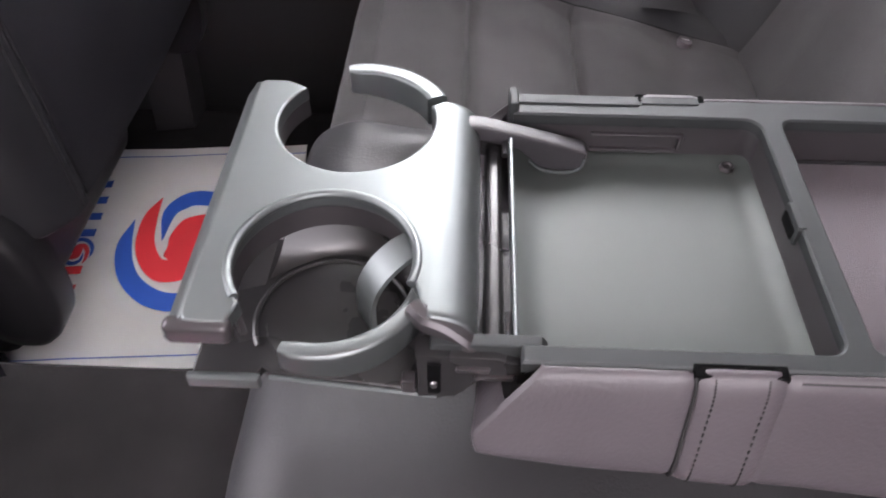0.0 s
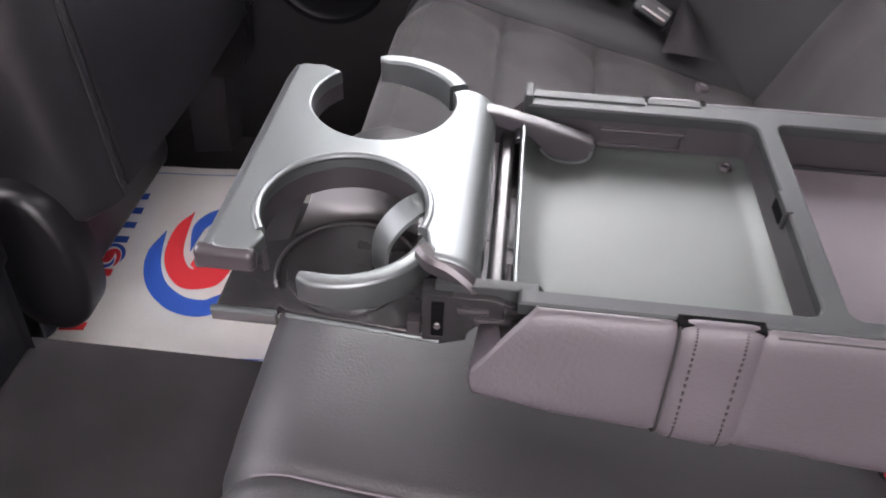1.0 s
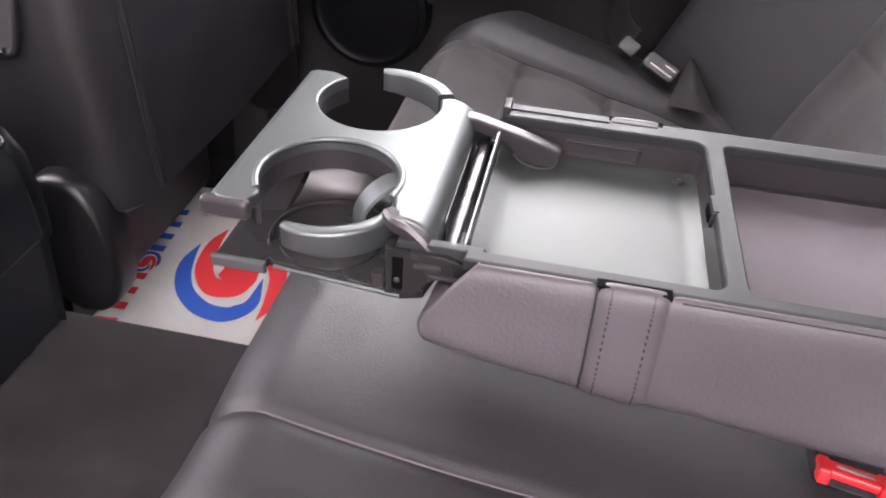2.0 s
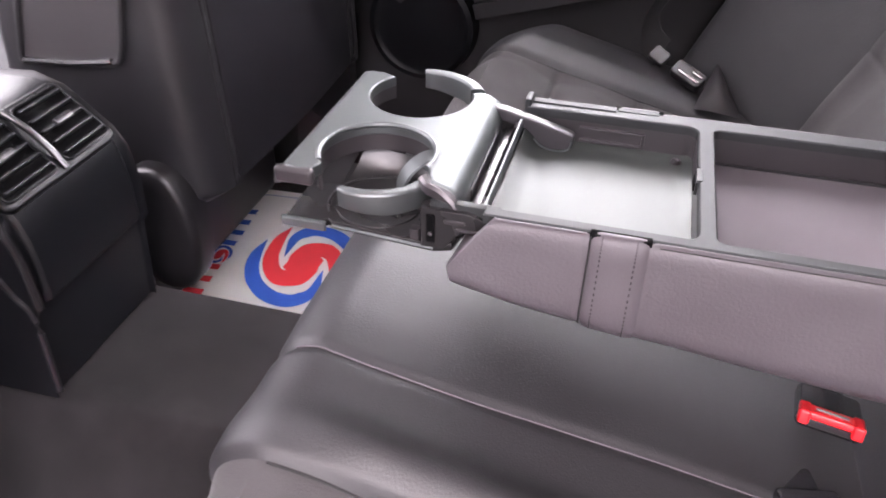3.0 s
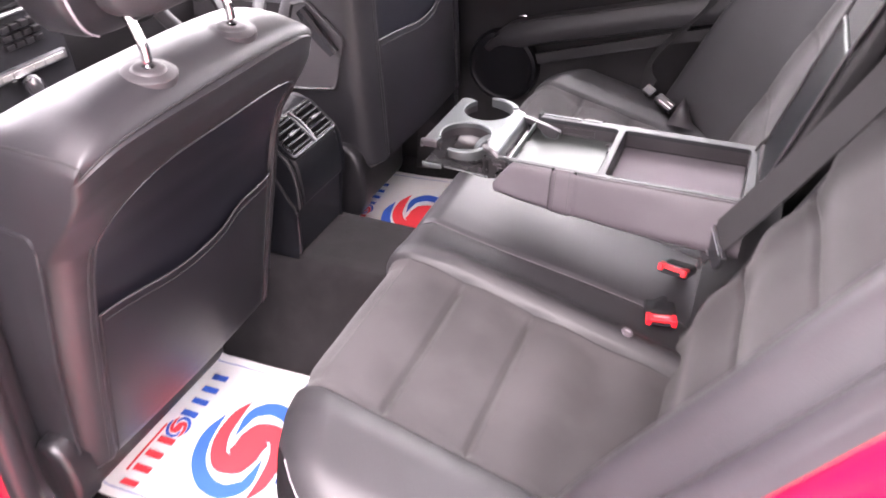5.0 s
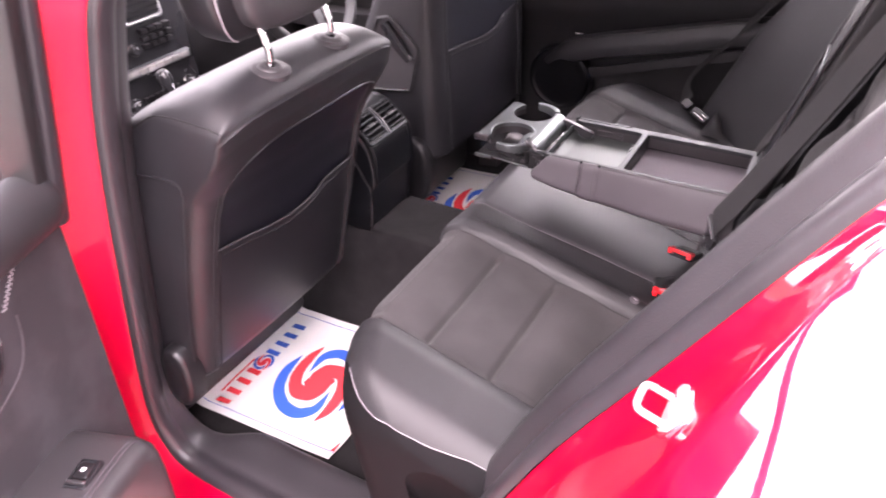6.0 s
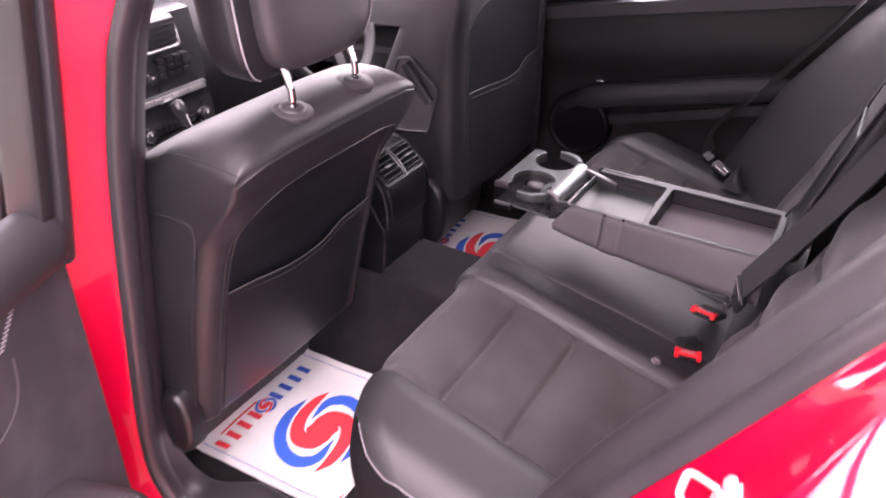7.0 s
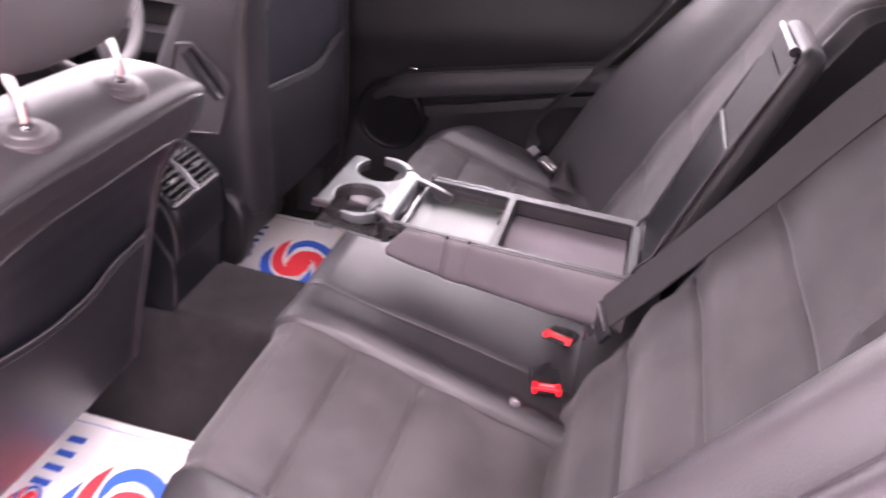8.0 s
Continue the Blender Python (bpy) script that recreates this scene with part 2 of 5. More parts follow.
def bump(x, c, w):
    return math.exp(-((x - c) / w) ** 2)


def sstep(a, b, x):
    t = min(1.0, max(0.0, (x - a) / (b - a)))
    return t * t * (3 - 2 * t)


# ---- setting: ground, floor, body shell, roof ----
def ground_sheet():
    bm = bmesh.new()
    bmesh.ops.create_grid(bm, x_segments=8, y_segments=8, size=400)
    moved(bm, Matrix.Translation((0, 0, -0.30)))
    return tagged(part("ground", bm, CONCRETE, smooth=False), "pale concrete yard under the parked car", "ground", kind="structure")


ground_sheet()


def far_hedge():
    """A low uneven line of trees round the yard."""
    def crest(a, v):
        r = 46 + 5 * noise.noise(V(a * 3, 0, 4)) + 0.8 * noise.noise(V(a * 40, v * 6, 1))
        tall = 3.2 + 1.5 * noise.noise(V(a * 5, 1, 0)) + 0.7 * noise.noise(V(a * 34, 2, 0))
        return (r * math.cos(a), r * math.sin(a), -0.3 + tall * v)
    return tagged(part("far_trees", grid(crest, steps(0, 2 * math.pi, 260), steps(0, 1, 6)), HEDGE), "dark green line of far trees round the yard", "trees", kind="stuff")


far_hedge()


def floor_height(x, y):
    """Carpeted floor with the transmission tunnel down its middle."""
    hump = 0.205 * (1 - (sstep(0.085, 0.19, -y) if y < 0 else sstep(0.080, 0.145, y)))
    return hump + 0.03 * sstep(-0.62, -0.80, x)


floor = tagged(part("floor", grid(lambda x, y: (x, y, floor_height(x, y) - 0.006), steps(-1.9, 0.9, 40), steps(-0.70, 0.70, 140)), CARPET), "dark grey carpet over floor and transmission tunnel", "carpet", kind="structure")

# Door opening of the left side, as (x, z), from the front pillar's foot backwards round.
OPENING = smoothed([(-0.228, 0.985), (-0.258, 0.88), (-0.315, 0.70), (-0.362, 0.46), (-0.400, 0.20), (-0.385, 0.095), (-0.32, 0.052), (-0.12, 0.045), (0.07, 0.058),
                    (0.155, 0.13), (0.210, 0.27), (0.295, 0.45), (0.395, 0.62), (0.510, 0.815), (0.60, 0.95), (0.57, 1.02), (0.40, 1.055), (0.05, 1.065), (-0.15, 1.045)], 14)[:-1]


def lean(z):
    """How far the body side draws in above the waist."""
    return 0.5 * max(0.0, z - 0.84) ** 1.3


def ring(d, y):
    """One outline of the painted side; at the front pillar it stays within the door's shut line."""
    out = []
    for i, p in enumerate(OPENING):
        rear = max(sstep(-0.34, -0.20, p.x) * (1 - sstep(0.5, 0.9, p.y)), sstep(-0.05, 0.1, p.x))
        dd, yy = d * rear + min(d, 0.062 + 0.03 * d) * (1 - rear), y * rear + max(y, -0.748) * (1 - rear)
        # the jamb narrows upwards along the rear arch
        w = 1 - (1 - float(np.interp(p.y, (0.30, 0.80), (1.15, 0.35)))) * sstep(0.12, 0.3, p.x)
        dd = dd * w if d < 0.05 else dd + (w - 1) * 0.05
        q = WIDER(i, dd)
        yy += float(np.interp(q.y, (0.2, 0.56, 0.64, 0.80, 0.95, 1.1), (-0.24, -0.135, -0.090, 0.0, 0.06, 0.10))) * sstep(0.046, 0.11, d) * rear * sstep(0.1, 0.3, p.x)
        # and grows shallower, so that the shoulder begins close to the seal
        yy += (1 - float(np.interp(p.y, (0.63, 0.70, 0.78, 0.90), (1.0, 0.72, 0.42, 0.20)))) * min(0.11, max(0.0, -0.69 - y)) * sstep(0.12, 0.3, p.x)
        out.append(V(q.x, yy + lean(q.y), q.y))
    return out


def WIDER(i, d):
    a, b = Vector(OPENING[i - 1]), Vector(OPENING[(i + 1) % len(OPENING)])
    e = (b - a).normalized()
    return Vector(OPENING[i]) + V(e.y, -e.x) * d


def body_side(sign):
    """Painted side of the body round the rear door opening."""
    loops = [ring(0.010, -0.680), ring(0.004, -0.689), ring(0.008, -0.696), ring(0.022, -0.712), ring(0.034, -0.735), ring(0.041, -0.765), ring(0.0445, -0.785), ring(0.049, -0.797), ring(0.057, -0.805), ring(0.070, -0.811),
             ring(0.10, -0.823), ring(0.14, -0.838), ring(0.18, -0.854), ring(0.23, -0.873), ring(0.28, -0.890), ring(0.34, -0.909), ring(0.40, -0.925)]
    if sign > 0:
        loops = [[V(p.x, -p.y, p.z) for p in loop] for loop in loops]
    return loft(loops, caps=False)


def side_piece(front):
    """The pillar's painted jamb alone, or the rest of the side."""
    bm = body_side(-1)
    bmesh.ops.delete(bm, geom=[f for f in bm.faces if (f.calc_center_median().x < -0.19) != front], context="FACES")
    return bm


tagged(part("pillar_jamb_left", side_piece(True), JAMB_RED), "red painted door jamb of the centre pillar", "door jamb", kind="structure")
tagged(part("body_side_left", side_piece(False), BODY_RED), "glossy red painted body side round the open rear doorway", "car body", kind="structure")


# cross-sections of the sealing band, as (into the opening, y): pillar, sill and rear arch
BAND = (
    [(-0.002, -0.690), (0.006, -0.684), (0.009, -0.672), (0.006, -0.660), (0.001, -0.653), (-0.002, -0.644), (-0.010, -0.630), (-0.022, -0.616), (-0.036, -0.606), (-0.070, -0.600)],
    [(-0.002, -0.690), (0.007, -0.684), (0.012, -0.672), (0.009, -0.660), (0.006, -0.650), (0.009, -0.632), (0.009, -0.600), (0.008, -0.570), (-0.010, -0.552), (-0.060, -0.548)],
    [(-0.002, -0.690), (0.008, -0.684), (0.014, -0.672), (0.013, -0.660), (0.003, -0.651), (0.012, -0.640), (0.027, -0.620), (0.029, -0.602), (0.018, -0.584), (-0.030, -0.574)],
)


def band(first, last):
    n, loops = len(OPENING), []
    fine = [[(p.x, p.y) for p in smoothed([V(*q) for q in b], 3)] for b in BAND]
    for i, p in enumerate(OPENING):
        w_sill = (1 - sstep(0.10, 0.35, p.y)) * sstep(-0.40, -0.28, p.x)
        w_rear = sstep(0.05, 0.20, p.x)
        q0, e = Vector(p), (Vector(OPENING[(i + 1) % n]) - Vector(OPENING[i - 1])).normalized()
        into = V(-e.y, e.x)
        loop = []
        for f, g, h in zip(*fine):
            a = Vector(f).lerp(Vector(g), w_sill).lerp(Vector(h), w_rear)
            q = q0 + into * a.x
            loop.append(V(q.x, a.y + lean(q.y), q.y))
        loops.append(loop[first:last])
    return loft(loops + [loops[0]], closed=False)


tagged(part("door_seal", band(0, 14), RUBBER, sharp=60), "soft black rubber seal round the doorway edge", "door seal", kind="structure")
tagged(part("pillar_trim", band(13, 99), TRIM, sharp=60), "dark grey vinyl trim of pillars, sill and arch", "trim", kind="structure")

# Roof, headliner and far pillars
tagged(part("roof", slab(rect(-0.75, 0.95, -0.60, 0.60, 0.12), 1.13, 1.17, 0.015), BODY_RED), "red painted roof panel", "roof", kind="structure")
tagged(part("ceiling", slab(rect(-0.72, 0.92, -0.575, 0.575, 0.12), 1.085, 1.125, 0.01), HEADLINER), "light grey cloth headliner", "ceiling", kind="structure")


# ---- right rear door, closed, seen from inside ----
def waist(x):
    """Height of the window sill, rising to the rear."""
    return 0.662 + 0.185 * (x + 0.08)


LEDGE = [(0.05, -0.030), (0.05, 0.000), (0.024, 0.002), (0.004, -0.001), (-0.014, -0.006), (-0.022, -0.018), (-0.016, -0.040)]


def to_waist(bm):
    """Slants the top of a door skin to the sill."""
    for v in bm.verts:
        if v.co.z > 0.3:
            v.co.z = waist(v.co.x) - 0.72 + v.co.z - 0.012
    return bm


def right_door():
    door = thing("rear_door", "closed rear door with black trim, armrest and speaker", "car door", at=(0.0, 0.68, 0.1))
    inv = Matrix.Translation((0, -0.68, -0.1))

    def panel(x, z):
        y = 0.690 + 0.02 * bump(z, 0.35, 0.1) - 0.030 * sstep(0.50, 0.60, z)
        return (x, y, -0.03 + (z + 0.03) / 0.75 * (waist(x) - 0.02 + 0.03))
    part("panel", moved(grid(panel, steps(-0.62, 0.62, 24), steps(-0.03, 0.72, 24)), inv), DOOR_VINYL, door)
    part("outer_skin", moved(to_waist(box(-0.62, 0.62, 0.78, 0.84, -0.12, 0.72, 0.02)), inv), BODY_RED, door)
    top = sweep([V(x, 0.665, waist(x)) for x in steps(-0.62, 0.62, 10)], LEDGE)
    part("window_ledge", moved(top, inv), VINYL, door)
    arm_path = smoothed([(-0.262, 0.676, 0.345), (-0.235, 0.668, 0.378), (-0.20, 0.657, 0.402), (-0.12, 0.649, 0.428), (0.0, 0.645, 0.457), (0.12, 0.647, 0.486), (0.245, 0.650, 0.514), (0.36, 0.660, 0.535), (0.45, 0.684, 0.548)], 5)
    prof = [(0.05, -0.046), (0.05, 0.012), (0.022, 0.018), (-0.006, 0.013), (-0.017, -0.002), (-0.018, -0.020), (-0.013, -0.038), (0.006, -0.046)]
    n_arm = len(arm_path) - 1
    loops = []
    for i, (p, (sd, up)) in enumerate(zip(arm_path, frames(arm_path, V(0, 0, 1)))):
        k = 0.45 + 0.55 * sstep(0.0, 0.30, i / n_arm) * (1 - 0.4 * sstep(0.8, 1.0, i / n_arm))
        loops.append([p - sd * a + up * (b * k + 0.018 * (1 - k)) for a, b in prof])
    part("armrest", moved(loft(loops), inv), LEATHER, door)
    part("stitching", moved(tube([p + V(0, -0.004, 0.0165) for p in arm_path[4:]], 0.0011, 5), inv), PIPING, door)
    grille = lathe([(0.0, 0.004), (0.05, 0.006), (0.070, 0.004), (0.078, 0.008), (0.086, 0.006), (0.090, -0.02)], 40)
    part("speaker_grille", moved(moved(grille, Matrix.Translation((-0.228, 0.668, 0.305)) @ Matrix.Rotation(radians(90), 4, "X") @ Matrix.Scale(1.0, 4)), inv), CONSOLE, door)
    recess = sweep(smoothed([(-0.14, 0.676, 0.34), (0.02, 0.674, 0.385), (0.18, 0.674, 0.43), (0.30, 0.676, 0.46)], 5), [(0.02, -0.012), (0.02, 0.012), (-0.002, 0.008), (-0.004, -0.008)])
    part("map_pocket_rim", moved(recess, inv), DOOR_VINYL, door)
    part("door_lever", moved(moved(box(-0.010, 0.010, -0.004, 0.004, -0.003, 0.003, 0.002), Matrix.Translation((-0.178, 0.664, 0.436))), inv), CHROME, door)
    post = [(-0.47, waist(-0.47) - 0.02), (-0.128, waist(-0.128) - 0.02), (-0.095, 1.09), (-0.40, 1.09)]
    part("window_post", moved(loft([[V(x, 0.676 + o - 0.28 * (z - waist(x)), z) for x, z in post] for o in (0.0, 0.010)]), inv), DOOR_VINYL, door)
    part("ledge_line", moved(tube([V(x, 0.6445, waist(x) - 0.036) for x in steps(-0.36, 0.50, 10)], 0.0014, 6), inv), PIPING, door)
    part("window_pane", moved(loft([[V(x, 0.690 + o - 0.28 * (z - waist(x)), z) for x, z in ((-0.44, waist(-0.44) - 0.01), (0.55, waist(0.55) - 0.01), (0.50, 1.08), (-0.36, 1.08))] for o in (0.0, 0.004)]), inv), GLASS, door, smooth=False).visible_shadow = False
    return door


right_door()


# ---- left rear door, swung open ----
HINGE, SWING = V(-0.362, -0.752, 0.0), 70


def slanted(bm):
    """Leans a post back with the pillar above the waist."""
    for v in bm.verts:
        v.co.y += 0.19 * max(0.0, v.co.z - 0.60)
    return bm


def open_door():
    door = thing("rear_door", "open rear door with grey trim, lever recess and window switch", "car door", at=HINGE)
    door.rotation_euler = (0, 0, radians(-SWING))
    # local: x along the door from the hinge, y inwards (to the cabin side), z up

    def panel(s, z):
        return (s, -0.05 * sstep(0.600, 0.625, z) - 0.05 * sstep(-0.012, -0.032, s), z)
    part("panel", grid(panel, steps(-0.032, 0.98, 80), steps(-0.02, 0.628, 60)), DOOR_SUEDE, door, "charcoal suede door panel")
    part("outer_skin", box(-0.012, 0.98, -0.135, -0.06, -0.10, 0.635, 0.02), BODY_RED, door)
    part("shoulder_roll", loft([[V(s, 0.004 + a * k, 0.634 + b * k) for a, b in circle(0.034, 24, 0.043)] for s, k in ((0.000, 0.25), (0.003, 0.55), (0.009, 0.80), (0.018, 0.95), (0.032, 1.0), (0.98, 1.0))]), LEATHER, door)
    part("window_post", slanted(box(0.016, 0.042, -0.032, 0.016, 0.59, 1.04, 0.008)), DOOR_VINYL, door)
    part("post_cover", slanted(box(-0.006, 0.018, -0.036, 0.024, 0.59, 1.04, 0.008)), RUBBER, door)
    part("window_frame", join(box(0.02, 0.95, -0.075, -0.02, 1.0, 1.04, 0.01), box(0.90, 0.95, -0.075, -0.02, 0.59, 1.02, 0.01)), PLASTIC, door)
    part("window_pane", box(0.04, 0.91, -0.05, -0.046, 0.60, 1.01), GLASS, door).visible_shadow = False
    # lever recess with a bright lip
    part("lever_recess", slab(rect(0.16, 0.36, 0.475, 0.555, 0.035, 5), 0.0, 0.012, 0.004), PLASTIC, door).matrix_basis = Matrix.Rotation(radians(90), 4, "X") @ Matrix.Translation((0, 0, -0.008))
    part("door_lever", sweep(smoothed([(0.172, 0.018, 0.538), (0.24, 0.022, 0.545), (0.33, 0.018, 0.541)], 4), circle(0.007, 8)), SATIN, door)
    part("stitching", tube(smoothed([(0.117, 0.004, 0.53), (0.124, 0.003, 0.49), (0.150, 0.003, 0.46), (0.22, 0.003, 0.44), (0.28, 0.003, 0.435)], 5), 0.0010, 5), TRAY_FELT, door)
    for off in (0.0, 0.0045):
        dashes = None
        for k in range(11):
            p, q = (V(0.083 + 0.044 * u + off, 0.0012, 0.590 - 0.047 * u) for u in ((k + 0.1) / 11, (k + 0.7) / 11))
            st = tube([p, q], 0.0011, 5, up=(0, 1, 0))
            dashes = st if dashes is None else join(dashes, st)
        part("stitching", dashes, THREAD, door)
    # armrest pod with the window switch
    pod = loft([[V(p[0], y, p[1]) for p in inset(smoothed([(0.10, 0.10), (0.095, 0.28), (0.115, 0.345), (0.17, 0.362), (0.30, 0.372), (0.60, 0.39), (0.62, 0.33), (0.40, 0.26), (0.24, 0.12)][::-1], 4), d)]
                for y, d in ((-0.02, 0.0), (0.084, 0.0), (0.102, 0.005), (0.111, 0.014), (0.114, 0.030))])
    drop = Matrix.Translation((-0.020, 0.0, -0.036))
    part("armrest_pod", moved(pod, drop), VINYL, door)
    for y in (0.088, 0.095):
        part("stitching", moved(tube(smoothed([(0.112, y, 0.330), (0.130, y, 0.3525), (0.17, y, 0.3632), (0.30, y, 0.3732), (0.50, y, 0.3845)], 5), 0.0010, 5), drop), TRAY_FELT, door)
    part("switch_plate", moved(box(0.176, 0.224, 0.050, 0.082, 0.350, 0.3690, 0.004), drop), GLOSS, door)
    part("window_switch", moved(box(0.184, 0.210, 0.055, 0.077, 0.362, 0.3725, 0.004), drop), PLASTIC, door)
    part("switch_marking", moved(box(0.194, 0.200, 0.063, 0.069, 0.3724, 0.3729), drop), WHITE, door)
    part("switch_lip", moved(box(0.2125, 0.2185, 0.054, 0.078, 0.362, 0.3730, 0.002), drop), SATIN, door)
    return door


open_door()


# ---- rear bench ----
def bench_z(x):
    return 0.362 - 0.27 * (x + 0.075)


def bench_point(s, y, lift=0.0):
    """s: metres forward from the backrest over the top, round the nose and down."""
    ay = abs(y)
    edge = max(0.0, (ay - 0.47) / 0.19)
    dx = 0.16 * (1 - math.sqrt(max(0.0, 1 - min(1.0, edge) ** 2.0))) + 0.030 * sstep(0.44, 0.54, ay)
    r = 0.044
    length = 0.36 + 0.068 - dx
    if s < length:
        x = 0.36 - s
        z = bench_z(x)
        nx, nz = 0.26, 0.966
    else:
        a = min((s - length) / r, 1.75)
        x0 = 0.36 - length
        z0 = bench_z(x0)
        x = x0 - r * math.sin(a)
        z = z0 - r * (1 - math.cos(a))
        nx, nz = -math.sin(a), math.cos(a)
        rest = (s - length) - r * 1.75
        if rest > 0:
            x += 0.18 * rest
            z -= rest
    # profile across the car
    k = 0.0
    k += 0.018 * bump(ay, 0.186, 0.024) * (1 - 0.85 * sstep(length - 0.07, length + 0.02, s))
    k += -0.003 * bump(ay, 0.113 - 0.024 * sstep(-0.08, 0.30, x), 0.0055)
    k += -0.004 * bump(ay, 0.212, 0.004)
    k += 0.016 * sstep(0.475, 0.53, ay) - 0.005 * bump(ay, 0.487, 0.004)
    inside = sstep(0.205, 0.225, ay) * (1 - sstep(0.47, 0.49, ay))
    k += -0.008 * inside
    for px in (0.125, 0.018):
        k += -0.0072 * bump(x, px, 0.0050) * inside
    k += 0.006 * inside * math.cos((x - 0.07) * 2 * math.pi / 0.108) * 0.8
    k += 0.002 * (1 - sstep(0.06, 0.113, ay))
    k += (0.0004 + 0.0008 * inside) * noise.noise(V(x * 22, y * 22, 3)) + (0.0005 + 0.0008 * inside) * noise.noise(V(x * 9, y * 9, 7))
    yy = y
    if ay > 0.585:
        t = (ay - 0.585) / 0.075 * 1.65
        yy = math.copysign(0.585 + 0.058 * math.sin(t), y)
        drop = 0.042 * (1 - math.cos(t))
        x, z = x + 0.25 * drop, z - drop
        side = sstep(0.0, 1.3, t)
        yy += math.copysign(lift * side, y)
        nz *= 1 - side
    return (x + nx * (k + lift), yy, z + nz * (k + lift))


def bench():
    b = thing("rear_bench", "black leather rear bench seat with charcoal suede inserts", "car seat", at=(0.1, 0, 0.0))
    inv = Matrix.Translation((-0.1, 0, 0))
    ss = steps(0.0, 0.42, 220) + steps(0.4225, 0.70, 60)

    def patch(name, y0, y1, n, mat):
        part(name, moved(grid(bench_point, ss, steps(y0, y1, n)), inv), mat, b)
    patch("centre_panel", -0.113, 0.113, 90, LEATHER)
    for sg in (-1, 1):
        patch("inner_bolster", sg * 0.113, sg * 0.212, 40, LEATHER)
        patch("seat_insert", sg * 0.212, sg * 0.487, 40, SUEDE)

        def hem(u):
            """The sewn hem dips along the side and climbs round the front corner."""
            return float(np.interp(u, (0.0, 0.20, 0.26, 0.31, 0.335, 0.350, 0.365, 0.380, 0.395, 0.42, 0.46), (0.610, 0.618, 0.628, 0.632, 0.630, 0.624, 0.616, 0.604, 0.591, 0.570, 0.548)))
        part("outer_bolster", moved(grid(lambda u, v, sg=sg: bench_point(u, sg * (0.487 + (hem(u) - 0.487) * v)), ss, steps(0, 1, 30)), inv), LEATHER, b)
        part("lower_edge", moved(grid(lambda u, v, sg=sg: bench_point(u, sg * (hem(u) + (0.66 - hem(u)) * v)), ss, steps(0, 1, 14)), inv), UNDER, b)

        def side(u, z, sg=sg):
            x, y, zz = bench_point(u, sg * 0.66)
            d = z
            return (x + 0.10 * d, y - sg * 0.35 * d, max(0.02, zz - d))
        part("side_panel", moved(grid(side, [u for u in ss if u < 0.52], steps(0.0, 0.30, 8)), inv), UNDER, b)
        part("piping", moved(tube([Vector(bench_point(u, sg * hem(u), 0.0004)) for u in ss[80:210]], 0.0006, 6), inv), THREAD, b)
        for y in (0.2125, 0.4865):
            part("insert_seam", moved(tube([Vector(bench_point(u, sg * y, 0.0003)) for u in ss[10:222]], 0.0011, 6), inv), SEAM, b)
        part("seam", moved(tube([Vector(bench_point(u, sg * (0.113 - 0.024 * sstep(-0.08, 0.30, 0.36 - u)), 0.0012)) for u in ss[20:228]], 0.0008, 6), inv), TRAY_FELT, b)
    return b


bench_thing = bench()


def isofix_button(y):
    p = Vector(bench_point(0.112, y, 0.001))
    t = thing("child_seat_anchor_cover", "small round grey plastic anchor cover in the seat", "anchor cover", "anchor covers", at=p)
    t.rotation_euler = (0, radians(15), 0)
    part("cap", lathe([(0.0, 0.0020), (0.006, 0.0020), (0.0078, 0.0014), (0.0085, 0.0), (0.0085, -0.006)], 20), TRAY_FELT, t)
    part("mark", box(-0.004, 0.004, -0.0008, 0.0008, 0.0020, 0.0025), THREAD, t)


isofix_button(-0.184)
isofix_button(0.184)
isofix_button(0.478)


def back_x(z):
    return 0.322 + 0.42 * (z - 0.26)


def back_point(z, y, lift=0.0):
    ay = abs(y)
    k = 0.006 * bump(ay, 0.155, 0.03) + 0.03 * sstep(0.47, 0.55, ay) - 0.004 * bump(ay, 0.127, 0.004) - 0.005 * bump(ay, 0.48, 0.004)
    inside = sstep(0.125, 0.135, ay) * (1 - sstep(0.47, 0.49, ay))
    for pz in (0.40, 0.53, 0.66):
        k += (-0.0066 * (1 if y < 0 else 0.3) * bump(z, pz, 0.0045) + 0.0022 * (1 if y < 0 else 0.25) * math.cos((z - 0.465) * 2 * math.pi / 0.13)) * inside
    k += 0.003 * noise.noise(V(z * 9, y * 9, 2))
    k += (0.155 if y > 0 else 0.05) * sstep(0.41, 0.645, ay) ** 1.5 * (1 - 0.65 * sstep(0.40, 0.90, z))
    k -= 0.11 * sstep(0.585, 0.66, ay) ** 1.3 if y > 0 else 0.085 * sstep(0.535, 0.600, ay)
    k -= 0.05 * sstep(0.80, 0.88, z) ** 2
    k -= 0.022 * sstep(0.125, 0.105, ay)
    return (back_x(z) - 0.92 * (k + lift), y, z + 0.39 * (k + lift))


